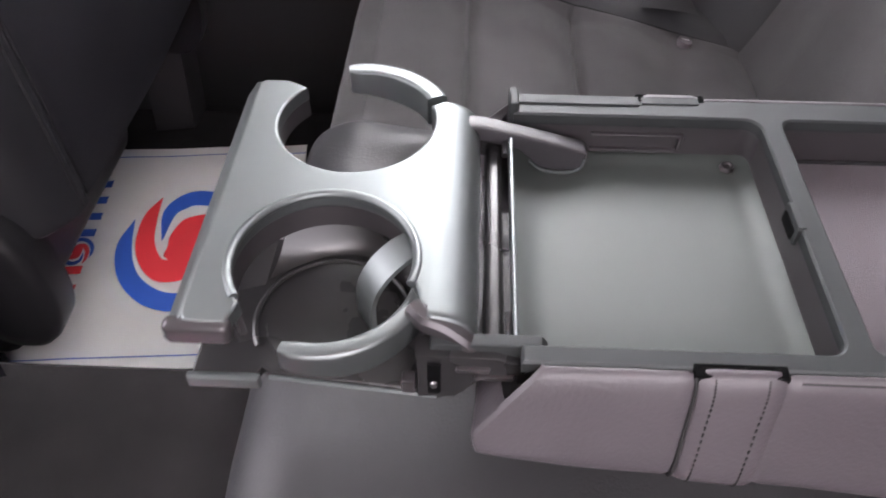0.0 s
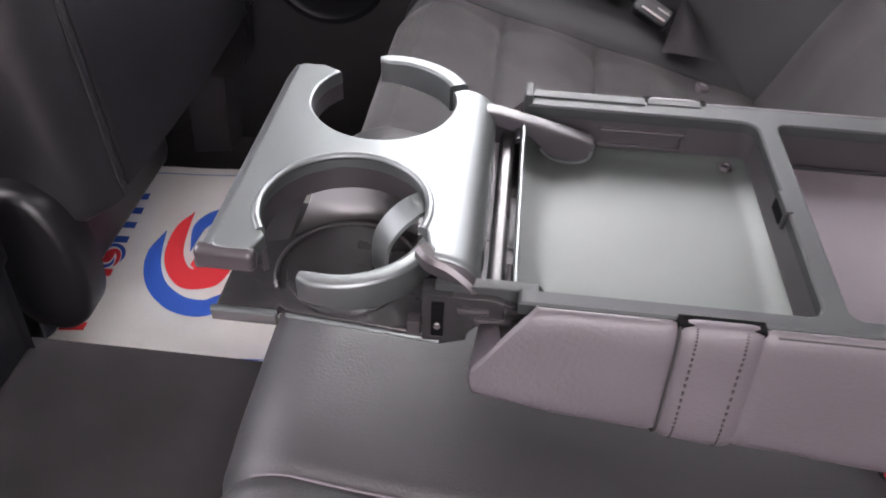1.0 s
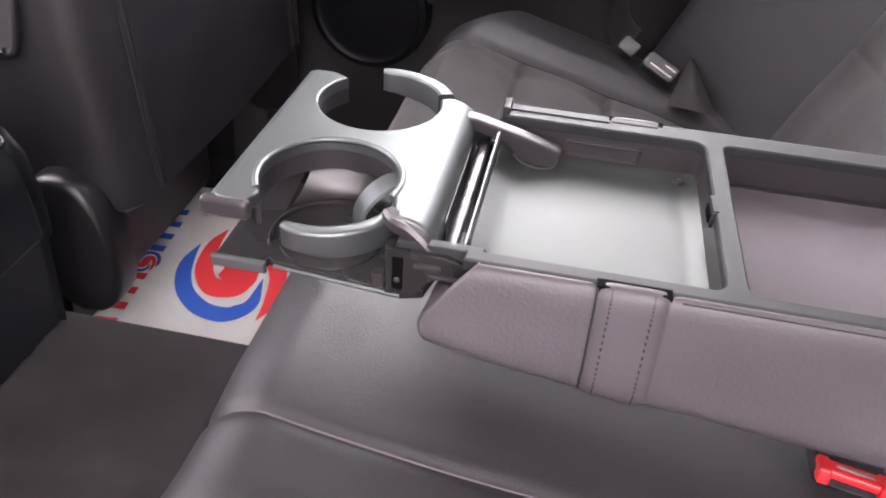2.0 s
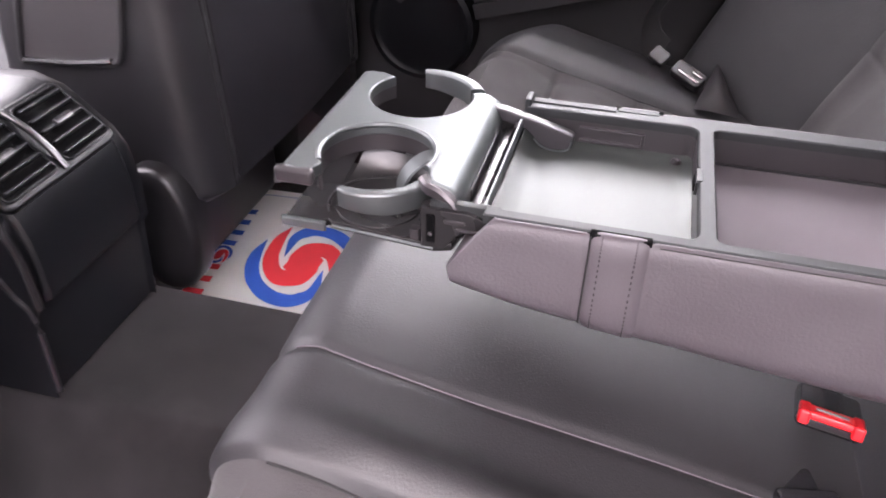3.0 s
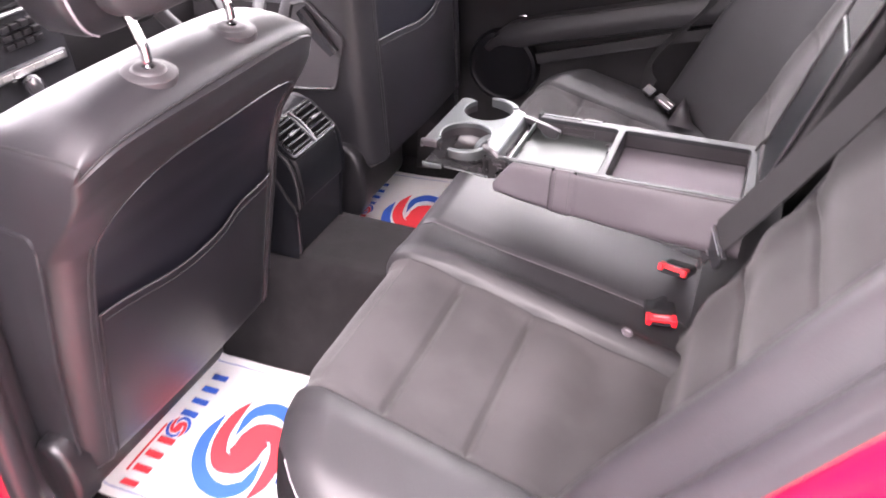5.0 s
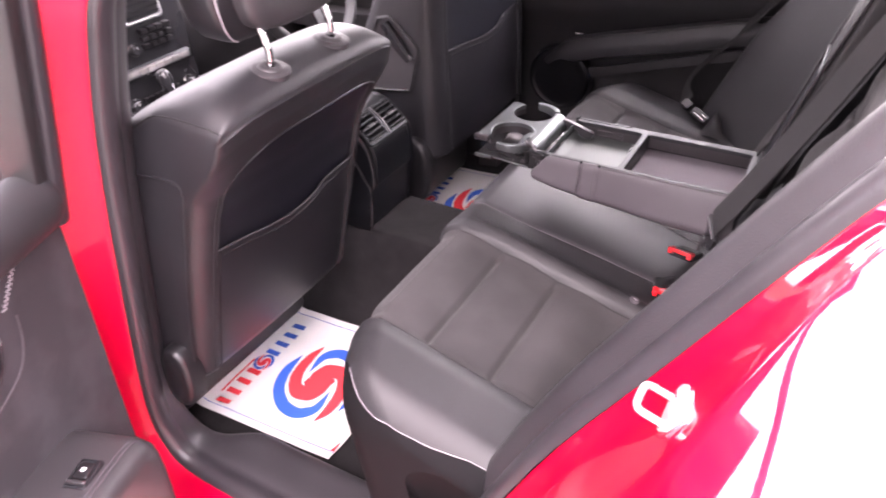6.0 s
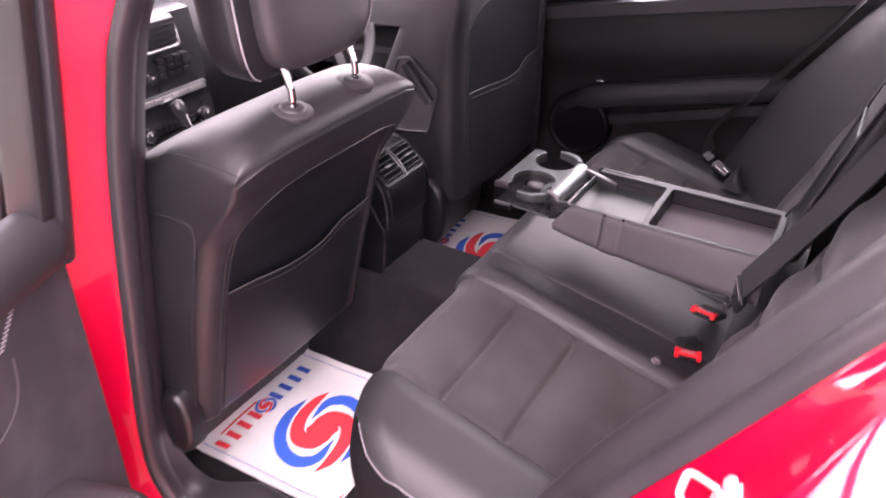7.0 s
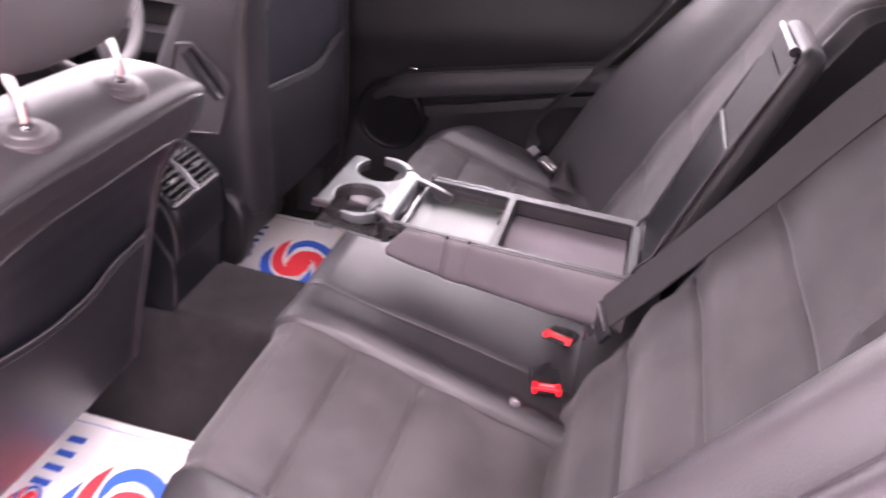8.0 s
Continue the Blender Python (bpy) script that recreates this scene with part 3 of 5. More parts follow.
def backrest():
    b = bench_thing
    inv = Matrix.Translation((-0.1, 0, 0))
    zs = steps(0.20, 0.88, 380)
    for sg in (-1, 1):
        for name, y0, y1, n, mat in (("back_inner_bolster", 0.105, 0.127, 8, LEATHER), ("back_insert", 0.127, 0.48, 44, SUEDE), ("back_outer_bolster", 0.48, 0.66, 22, LEATHER)):
            part(name, moved(grid(back_point, zs, steps(sg * y0, sg * y1, n)), inv), mat, b)
        part("recess_side", moved(grid(lambda z, d, sg=sg: (back_point(z, sg * 0.105)[0] + d, sg * 0.105, back_point(z, sg * 0.105)[2]), zs, steps(0, 0.12, 2)), inv), LEATHER, b)
        part("side_panel", moved(grid(lambda z, d, sg=sg: (back_point(z, sg * 0.66)[0] + d, sg * 0.66, back_point(z, sg * 0.66)[2]), zs, steps(0, 0.2, 2)), inv), PLASTIC, b)
    part("armrest_recess_back", moved(grid(lambda z, y: (back_x(z) + 0.075, y, z), zs, steps(-0.105, 0.105, 2)), inv), PLASTIC, b)
    part("centre_pad", moved(grid(lambda z, y: (back_x(z) + 0.010 + 0.02 * sstep(0.37, 0.42, z), y, z), steps(0.20, 0.42, 16), steps(-0.105, 0.105, 8)), inv), LEATHER, b)
    part("top_pad", moved(grid(lambda u, y: (back_x(0.88) + 0.02 + u, y, 0.865 + 0.05 * math.sin(min(1, u / 0.10) * math.pi / 2)), steps(-0.01, 0.30, 14), steps(-0.66, 0.66, 12)), inv), VINYL, b)
    return b


backrest()


# ---- closed left front door, seen from outside ----
def front_door():
    d = thing("front_door", "closed red front door beside the open rear door", "car door", at=(-0.95, -0.80, 0.1))
    inv = Matrix.Translation((0.95, 0.80, -0.1))

    def skin(x, z):
        return (x, -0.80 - 0.03 * bump(z, 0.2, 0.35) + 0.02 * bump(z, 0.42, 0.02), z)
    part("skin", moved(grid(skin, steps(-1.50, -0.415, 12), steps(-0.14, 0.70, 30)), inv), BODY_RED, d)
    part("inner_trim", moved(box(-1.50, -0.46, -0.70, -0.66, -0.02, 0.62, 0.02), inv), VINYL, d)
    part("window_pane", moved(loft([[V(x, -0.775 + o + 0.30 * (z - 0.68), z) for x, z in ((-1.25, 0.68), (-0.42, 0.68), (-0.42, 1.06), (-1.25, 1.06))] for o in (0.0, 0.004)]), inv), GLASS_SHINY, d, smooth=False).visible_shadow = False
    part("window_frame", moved(sweep([V(-0.408, -0.770 + 0.30 * (z - 0.68), z) for z in steps(0.60, 1.06, 4)], [(-0.015, -0.010), (0.015, -0.010), (0.015, 0.010), (-0.015, 0.010)], up=(0, 1, 0)), inv), PLASTIC, d)
    return d


front_door()


# ---- rest of the cabin shell ----
def shell_piece(name, bm, mat, label, category):
    return tagged(part(name, bm, mat), label, category, kind="structure")


for sg, side in ((1, "right"), (-1, "left")):
    shell_piece("pillar_centre_" + side, loft([[V(x, sg * y, z) for x, y in ((-0.47 + k, 0.700 - l), (-0.395 + k, 0.700 - l), (-0.400 + k, 0.640 - l), (-0.455 + k, 0.630 - l))] for z, k, l in ((0.0, 0.0, 0.0), (0.62, 0.05, 0.0), (0.85, 0.10, 0.02), (1.10, 0.17, 0.10))]) if sg > 0 else
                loft([[V(x, sg * y, z) for x, y in ((-0.50 + k, 0.675 - l), (-0.435 + k, 0.660 - l), (-0.435 + k, 0.600 - l), (-0.50 + k, 0.600 - l))] for z, k, l in ((0.05, 0.0, 0.0), (0.62, 0.05, 0.0), (0.85, 0.10, 0.0), (1.10, 0.17, 0.06))]), VINYL, "dark vinyl cover of the centre pillar", "pillar")
    shell_piece("pillar_rear_" + side, loft([[V(x, sg * y, z) for x, y in ((0.60 + k, 0.640 - l), (1.15 - k, 0.640 - l), (1.15 - k, 0.600 - l), (0.60 + k, 0.600 - l))] for z, k, l in ((0.30, 0.0, 0.0), (0.80, 0.02, 0.0), (1.10, 0.10, 0.07))]), VINYL, "dark vinyl cover of the rear pillar", "pillar")
shell_piece("parcel_shelf", box(0.66, 1.25, -0.62, 0.62, 0.86, 0.885, 0.008), VINYL, "dark cloth parcel shelf behind the rear seats", "shelf")
shell_piece("wall_rear", box(1.22, 1.26, -0.64, 0.64, -0.02, 0.88), PLASTIC, "dark rear bulkhead of the cabin", "bulkhead")
shell_piece("wall_front", box(-1.66, -1.60, -0.70, 0.70, -0.05, 0.70), PLASTIC, "dark front bulkhead of the cabin", "bulkhead")


def right_front_door():
    d = thing("front_door", "closed driver's door with black trim inside", "car door", at=(-0.95, 0.69, 0.1))
    inv = Matrix.Translation((0.95, -0.69, -0.1))
    part("panel", moved(grid(lambda x, z: (x, 0.690 - 0.030 * sstep(0.50, 0.60, z), -0.03 + (z + 0.03) / 0.75 * (waist(x) - 0.02 + 0.03)), steps(-1.60, -0.46, 12), steps(-0.03, 0.72, 20)), inv), DOOR_VINYL, d)
    part("window_ledge", moved(sweep([V(x, 0.665, waist(x)) for x in steps(-1.60, -0.46, 8)], LEDGE), inv), VINYL, d)
    part("armrest", moved(sweep(smoothed([(-1.30, 0.665, 0.40), (-1.0, 0.650, 0.40), (-0.60, 0.650, 0.42)], 5), [(0.05, -0.04), (0.05, 0.012), (-0.006, 0.014), (-0.018, -0.002), (-0.014, -0.036)]), inv), LEATHER, d)
    part("outer_skin", moved(to_waist(box(-1.60, -0.44, 0.78, 0.84, -0.12, 0.72, 0.02)), inv), BODY_RED, d)
    part("window_pane", moved(grid(lambda x, v: (x, 0.690 - 0.28 * (1.08 - waist(x)) * v, waist(x) + (1.08 - waist(x)) * v), steps(-1.35, -0.45, 3), steps(0, 1, 3)), inv), GLASS, d).visible_shadow = False
    return d


right_front_door()


# ---- folded-down armrest with open trays and cup holder ----
RIM = 0.475


def armrest():
    a = thing("fold_down_armrest", "folded-down grey leather armrest with open plastic trays", "armrest", at=(0.2, 0, 0.375))
    inv = Matrix.Translation((-0.2, 0, -0.375))
    # padded side, from the rim out, down and under, as (y, drop)
    prof = [V(0.0880, 0.0015), V(0.0895, -0.0004), V(0.0920, 0.0004), V(0.0945, 0.004), V(0.0970, 0.012), V(0.1000, 0.026), V(0.1030, 0.042), V(0.1050, 0.053), V(0.1045, 0.059), V(0.1005, 0.063), V(0.088, 0.0645), V(0.05, 0.065)]
    curve = smoothed(prof, 4)

    def depth(x):
        return float(np.interp(x, (0.015, 0.06, 0.11, 0.22, 0.38), (0.70, 0.86, 0.98, 1.12, 1.15)))

    def skin(x, k, sign, lift=0.0):
        """k: place on the profile; the near side stands a little wider than the far one."""
        p = curve[k]
        q = (curve[min(k + 1, len(curve) - 1)] - curve[max(k - 1, 0)]).normalized()
        low = min(1.0, p.y / 0.05)
        y = p.x + 0.012 * sstep(0.14, 0.36, x) * max(0.0, low) + lift * q.y - (0.004 if sign > 0 else 0.0)
        crease = 0.0011 * noise.noise(V(x * 24, p.y * 30, sign)) * sstep(0.05, 0.5, low)
        return V(x, sign * (y + crease), RIM - p.y * depth(x) + lift * q.x)

    def front(k):
        """Slanted front end of the pad."""
        d = curve[k].y
        return 0.0455 - 0.0265 * min(1.0, max(0.0, d / 0.044)) ** 0.8 + 0.002 * sstep(0.045, 0.062, d)

    def side(sign):
        loops = []
        for k in range(len(curve)):
            f = front(k)
            row = [skin(f + (0.372 - f) * (1 - u), k, sign, -0.0012 * bump(f + (0.372 - f) * (1 - u), 0.1045, 0.0016) - 0.0008 * bump(f + (0.372 - f) * (1 - u), 0.1405, 0.0016)) for u in steps(0, 0.985, 150)]
            edge = skin(f, k, sign)
            turn = 0.06 + 0.94 * sstep(0.024, 0.036, curve[k].y)
            row += [edge + V(0.0012, 0, 0), edge + V(0.0002, -sign * 0.0012, 0), edge + V(0.0, -sign * 0.0025, 0), edge + V(0.002, -sign * (0.0025 + 0.018 * turn), 0), edge + V(0.004, -sign * (0.0025 + 0.042 * turn), 0)]
            loops.append(row)
        return loft(loops, closed=False)
    n = len(curve)
    for sg in (-1, 1):
        part("padded_side", moved(side(sg), inv), LEATHER_GREY, a)
        # sewn strap round the padding, held by a clip under the rim
        part("strap", moved(loft([[skin(0.1062 + 0.0330 * u, k, sg, 0.0016 - 0.0014 * abs(2 * u - 1) ** 7) for u in steps(0, 1, 14)] for k in range(4, n - 3)], closed=False), inv), LEATHER_GREY, a, "stitched grey leather strap")
        part("gap_seam", moved(tube([skin(0.1048, k, sg, 0.0002) for k in range(3, n - 4)], 0.0007, 6, up=(1, 0, 0)), inv), SEAM, a)
        part("strap_clip", moved(box(0.1040, 0.1405, min(sg * 0.0860, sg * 0.0925) + (0.0 if sg < 0 else -0.004), max(sg * 0.0860, sg * 0.0925) - (0.0 if sg < 0 else 0.004), RIM - 0.004, RIM + 0.0014, 0.0008), inv), VENT, a)
        for x in (0.1118, 0.1322):
            stitches = None
            for k in range(8, n - 10):
                p, q = (skin(x, k, sg, 0.0018).lerp(skin(x, k + 1, sg, 0.0018), w) for w in (0.10, 0.50))
                st = tube([p, q], 0.0005, 5, up=(1, 0, 0))
                stitches = st if stitches is None else join(stitches, st)
            part("stitching", moved(stitches, inv), SEAM, a)
        part("lip_seam", moved(tube([skin(x, 9, sg, -0.0002) for x in steps(0.145, 0.365, 40)], 0.0006, 5), inv), SEAM, a)
    part("underside", moved(box(0.09, 0.372, -0.085, 0.085, RIM - 0.070, RIM - 0.060, 0.004), inv), LEATHER, a)
    # tray frame: one plate, a notch open to the front and a rounded rear opening
    x0, xd0, xd1, x1 = 0.038, 0.1665, 0.1775, 0.362
    yf, yn = 0.0690, -0.0795

    def corner(cx, cy, r, a0, a1, m=5):
        return [(cx + r * math.cos(radians(a0 + (a1 - a0) * i / m)), cy + r * math.sin(radians(a0 + (a1 - a0) * i / m))) for i in range(m + 1)]
    notch = corner(xd0 - 0.009, yf - 0.009, 0.009, 90, 0) + corner(xd0 - 0.007, yn + 0.007, 0.007, 0, -90)
    outer = [(x0, -0.0885), (x1 + 0.012, -0.0885), (x1 + 0.012, 0.0845), (x0 + 0.004, 0.0845), (x0, 0.0805), (x0, yf)] + notch + [(x0, yn)]
    rear_hole = rect(xd1, x1, yn, yf, 0.006, 5)
    part("tray_frame", moved(framed(outer, [rear_hole], RIM - 0.006, RIM + 0.001), inv), TRAY_RIM, a)
    # tub walls and floors; the walls' shade is put into their darker colour
    def tub_wall(loop, z0):
        return loft([[V(p[0], p[1], RIM - 0.0055) for p in loop], [V(p[0], p[1], z0 + 0.003) for p in loop], [V(p[0], p[1], z0 - 0.002) for p in loop]], closed=False)
    zf, zr = RIM - 0.0260, RIM - 0.0265
    part("tray_wall", moved(tub_wall([(x0, yf)] + notch + [(x0, yn)], zf), inv), TRAY_SHADED, a)
    part("tray_wall", moved(tub_wall(rear_hole + rear_hole[:1], zr), inv), TRAY_SHADED, a)
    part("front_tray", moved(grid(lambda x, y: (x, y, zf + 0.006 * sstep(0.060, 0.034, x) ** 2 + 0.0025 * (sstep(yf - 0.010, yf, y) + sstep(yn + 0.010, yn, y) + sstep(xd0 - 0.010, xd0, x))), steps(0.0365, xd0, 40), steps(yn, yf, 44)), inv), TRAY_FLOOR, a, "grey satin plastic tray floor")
    part("rear_tray", moved(grid(lambda x, y: (x, y, zr + 0.0006 * noise.noise(V(x * 40, y * 40, 5))), steps(xd1, x1, 24), steps(yn, yf, 24)), inv), TRAY_FELT, a, "felt-lined rear tray floor")
    part("felt_edge", moved(tube([V(p[0], p[1], zr + 0.0008) for p in inset(rear_hole, 0.0012)], 0.0012, 6, closed=True), inv), LID_DARK, a)
    part("latch_slot", moved(join(box(xd0 - 0.0016, xd0 + 0.0024, -0.0110, 0.0060, RIM - 0.0004, RIM + 0.0018, 0.0006), box(xd0 - 0.0018, xd0 + 0.0002, -0.012, 0.007, RIM - 0.009, RIM + 0.0008, 0.0006)), inv), TRAY_RIM, a)
    # A dark block; the shade inside the hole is its colour.
    part("latch_hole", moved(box(xd0 - 0.0026, xd0 - 0.0012, -0.009, 0.004, RIM - 0.008, RIM - 0.002), inv), VENT, a)
    # pivot seat and cover strips on the far rim
    part("rim_cover", moved(join(box(0.040, 0.105, 0.0775, 0.0850, RIM + 0.0004, RIM + 0.0022, 0.0006), box(0.1065, 0.137, 0.0795, 0.0850, RIM + 0.0004, RIM + 0.0018, 0.0006)), inv), TRAY_RIM, a)
    part("far_bracket", moved(join(box(0.0355, 0.0405, 0.070, 0.0855, RIM - 0.014, RIM + 0.0065, 0.0014), box(0.0395, 0.052, 0.071, 0.0765, RIM - 0.013, RIM - 0.0005, 0.002), moved(lathe([(0.0, 0.0), (0.0042, 0.0), (0.0048, 0.001), (0.0048, 0.008)], 18), Matrix.Translation((0.046, 0.074, RIM - 0.012)))), inv), TRAY_RIM, a)
    # guide slots and screw bosses on the walls
    for y, sg in ((yf, -1), (yn, 1)):
        yy = y + sg * 0.0012
        part("slide_slot", moved(join(box(0.080, 0.1290, yy - 0.0014, yy + 0.0014, RIM - 0.0215, RIM - 0.0195, 0.0006), box(0.080, 0.1290, yy - 0.0014, yy + 0.0014, RIM - 0.0115, RIM - 0.0095, 0.0006), box(0.1270, 0.1295, yy - 0.0014, yy + 0.0014, RIM - 0.0215, RIM - 0.0095, 0.0006)), inv), TRAY_SHADED, a)
        part("screw_boss", moved(moved(lathe([(0.0, 0.0006), (0.0016, 0.0006), (0.0021, 0.0016), (0.0034, 0.0015), (0.0040, -0.001)], 18), Matrix.Translation((0.1545, y + sg * 0.009, zf + 0.0016))), inv), TRAY_SHADED, a)
    # front edge of the tray: flat satin strip, bright bar and its pins
    part("tray_front_lip", moved(join(box(0.0235, 0.0320, -0.072, 0.062, RIM - 0.026, RIM - 0.0105, 0.003, 3), box(0.0200, 0.0340, 0.058, 0.064, RIM - 0.020, RIM - 0.005, 0.0012)), inv), CUP_DARK, a)
    part("front_bar", moved(sweep([V(0.0362, y, RIM - 0.007) for y in steps(-0.074, 0.060, 6)], [(0.0011, -0.005), (0.0011, 0.004), (0.0004, 0.0048), (-0.0004, 0.0048), (-0.0011, 0.004), (-0.0011, -0.005)]), inv), TRAY, a)
    for y in (0.050, -0.066):
        part("bar_pin", moved(tube([V(0.0335, y - 0.007, RIM - 0.0065), V(0.0335, y + 0.007, RIM - 0.0065)], 0.0016, 8), inv), PLASTIC, a)

    # cup holder: upper plate with two cups cut in, open on the outer sides
    zt = 0.484
    R, c1, c2 = 0.0395, V(-0.0455, -0.0445), V(-0.0425, 0.0500)
    out = []

    def arc(c, a0, a1, m, r=R):
        return [V(c.x + r * math.cos(radians(a0 + (a1 - a0) * i / m)), c.y + r * math.sin(radians(a0 + (a1 - a0) * i / m))) for i in range(m + 1)]
    out += [V(-0.0985, 0.070), V(-0.0985, -0.070), V(-0.0980, -0.0770), V(-0.0960, -0.0798), V(-0.090, -0.0805), V(-0.0795, -0.0800)]
    out += arc(c1, 220, -14, 40)
    out += [V(-0.0045, -0.060), V(-0.0035, -0.066), V(-0.001, -0.069), V(0.002, -0.068), V(0.002, 0.066), V(0.000, 0.0665)]
    out += arc(c2, 20, -222, 40)
    out += [V(-0.083, 0.0825), V(-0.0955, 0.0825), V(-0.0980, 0.080)]
    ccw = [(p.x, p.y) for p in out]
    cup = part("cup_holder", moved(slab(ccw, zt - 0.009, zt, 0.0016, 3), inv), TRAY, a, "satin grey twin cup holder pulled out in front")
    # sloping skirt along the front edge
    part("front_skirt", moved(upright([(-0.0975, zt - 0.0003), (-0.1000, zt - 0.0012), (-0.1065, zt - 0.0100), (-0.1075, zt - 0.0130), (-0.1070, zt - 0.0160), (-0.1035, zt - 0.0160), (-0.096, zt - 0.006)], -0.0790, 0.0815, 0.0010), inv), TRAY, cup)
    # curved back of the plate, rolling down to the tray
    roll = [V(0.000 + 0.0205 * math.sin(t), zt - 0.0160 + 0.0160 * math.cos(t)) for t in steps(0.0, math.pi / 2, 14)] + [V(0.0205, zt - 0.040), V(0.0165, zt - 0.040), V(0.0145, zt - 0.016), V(0.000, zt - 0.006)]
    mid = V(0.006, zt - 0.014)
    part("rear_roll", moved(loft([[V(p.x + (mid.x - p.x) * d, y, p.y + (mid.y - p.y) * d) for p in roll] for y, d in ((-0.0740, 0.16), (-0.0735, 0.07), (-0.0722, 0.02), (-0.0700, 0.0), (0.0640, 0.0), (0.0662, 0.02), (0.0675, 0.07), (0.068, 0.16))]), inv), TRAY, cup, sharp=50)
    # The slot is a block whose dark colour stands for its shade.
    part("roll_slot", moved(box(0.0188, 0.0212, -0.046, 0.046, zt - 0.034, zt - 0.019, 0.001), inv), PLASTIC, cup)
    # curled ear at the near end of the roll
    ear = smoothed([(-0.0060, -0.0665, zt - 0.0020), (-0.0010, -0.0715, zt - 0.0035), (0.0075, -0.0740, zt - 0.0055), (0.0160, -0.0765, zt - 0.0110), (0.0215, -0.0775, zt - 0.0190)], 5)
    part("ear", moved(sweep(ear, [(-0.0035, -0.0055), (0.0035, -0.0055), (0.0040, 0.0005), (0.0022, 0.0025), (-0.0022, 0.0025), (-0.0040, 0.0005)]), inv), TRAY_SHADED, cup)
    # walls under the plate round the cups, and the rolled bead of the near one
    for c, a0, a1, deep in ((c1, 220, -14, 0.021), (c2, 20, -222, 0.019)):
        pts_o, pts_i = arc(c, a0, a1, 40, R + 0.0030), arc(c, a0, a1, 40, R + 0.0004)
        loops = [[V(o.x, o.y, zt - 0.004), V(o.x, o.y, zt - deep), V(i.x, i.y, zt - deep), V(i.x, i.y, zt - 0.0035)] for o, i in zip(pts_o, pts_i)]
        # The collar's darker colour stands for the shade inside the cup.
        part("cup_collar", moved(loft(loops), inv), TRAY_SHADED, cup)
    bead = [V(p.x, p.y, zt - 0.0008) for p in arc(c1, 214, -18, 44, R + 0.0006)]
    part("cup_bead", moved(tube(bead, 0.0022, 10), inv), TRAY, cup)
    # sprung arms that close the cups
    for c, a0, a1, z in ((c1, -12, -106, zt - 0.006), (c2, 26, 102, zt + 0.001)):
        m = 24
        po, pi = arc(c, a0, a1, m, R + (0.0075 if c is c1 else 0.0105)), arc(c, a0, a1, m, R - 0.0005)
        loops = []
        for j, (o, i) in enumerate(zip(po, pi)):
            f = 1 - 0.35 * sstep(0.90, 1.0, j / m) ** 2
            tall = 0.0170 - 0.003 * sstep(0.5, 1.0, j / m)
            mm = (o + i) / 2
            o, i = mm + (o - mm) * f, mm + (i - mm) * f

            def q(w, dz):
                e = i + (o - i) * w
                return V(e.x, e.y, z - dz)
            loops.append([q(0.0, 0.0014), q(0.0, tall - 0.001), q(0.08, tall), q(0.85, tall), q(1.0, tall - 0.002), q(1.0, 0.0026), q(0.93, 0.0010), q(0.75, 0.0002), q(0.30, 0.0), q(0.10, 0.0004)])
        part("cup_arm", moved(loft(loops), inv), TRAY, cup, sharp=50)
    # lower plate with the dished ring
    zb = 0.441
    base = [(-0.104, -0.0765), (-0.076, -0.0775), (-0.0735, -0.072), (-0.070, -0.0745), (0.004, -0.0815), (0.016, -0.0775), (0.020, -0.06), (0.020, 0.004), (-0.09, 0.006), (-0.104, 0.0)]
    part("lower_plate", moved(slab(base, zb - 0.006, zb, 0.0012), inv), CUP_DARK, cup)
    ringp = [V(p.x, p.y, zb) for p in arc(c1, 8, 208, 36, R - 0.0035)]
    part("cup_ring", moved(sweep(ringp, [(0.0014, -0.003), (0.0012, 0.0010), (0.0, 0.0017), (-0.0012, 0.0010), (-0.0014, -0.003)]), inv), CUP_DARK, cup)
    part("cup_base", moved(moved(lathe([(0.0, -0.0008), (R - 0.022, 0.0), (R - 0.0090, 0.0006), (R - 0.0080, -0.004), (0, -0.004)], 40), Matrix.Translation((c1.x, c1.y, zb + 0.0006))), inv), CUP_DARK, cup)
    lip = [(-0.1055, zb - 0.0065), (-0.0735, zb - 0.0065), (-0.0735, zb + 0.0008), (-0.1055, zb + 0.0008)]
    part("lower_lip", moved(upright(lip, -0.0800, -0.0750, 0.0018), inv), TRAY, cup)
    part("lower_edge", moved(tube([V(-0.0700 + 0.074 * u, -0.0748 - 0.0065 * u, zb - 0.0030) for u in steps(0, 1, 8)], 0.0014, 6), inv), TRAY, cup)
    # back wall of the lower cup: a flat facet and a hollow one that meet in a peak
    peak = V(-0.0710, 0.0060, 0.4645)
    part("flat_facet", moved(loft([[V(-0.104, -0.034, zb - 0.001), V(-0.0815, -0.0265, zb - 0.001)], [V(-0.101, -0.012, zb + 0.010), V(-0.077, -0.011, zb + 0.011)], [V(-0.097, 0.006, 0.4655), peak]], closed=False), inv), CUP_DARK, cup)

    def hollow(u, v):
        foot = V(-0.0815 + 0.066 * u, -0.0265 + 0.017 * math.sin(math.pi * min(1.0, 0.75 * u)), zb - 0.001)
        head = V(-0.0710 + 0.056 * u, 0.0062, 0.4645 - 0.010 * math.sin(math.pi * u))
        p = foot.lerp(head, v)
        p.z -= 0.006 * math.sin(math.pi * v) * (1 - 0.3 * u)
        return p
    part("hollow_facet", moved(grid(hollow, steps(0, 1, 20), steps(0, 1, 10)), inv), CUP_DARK, cup)
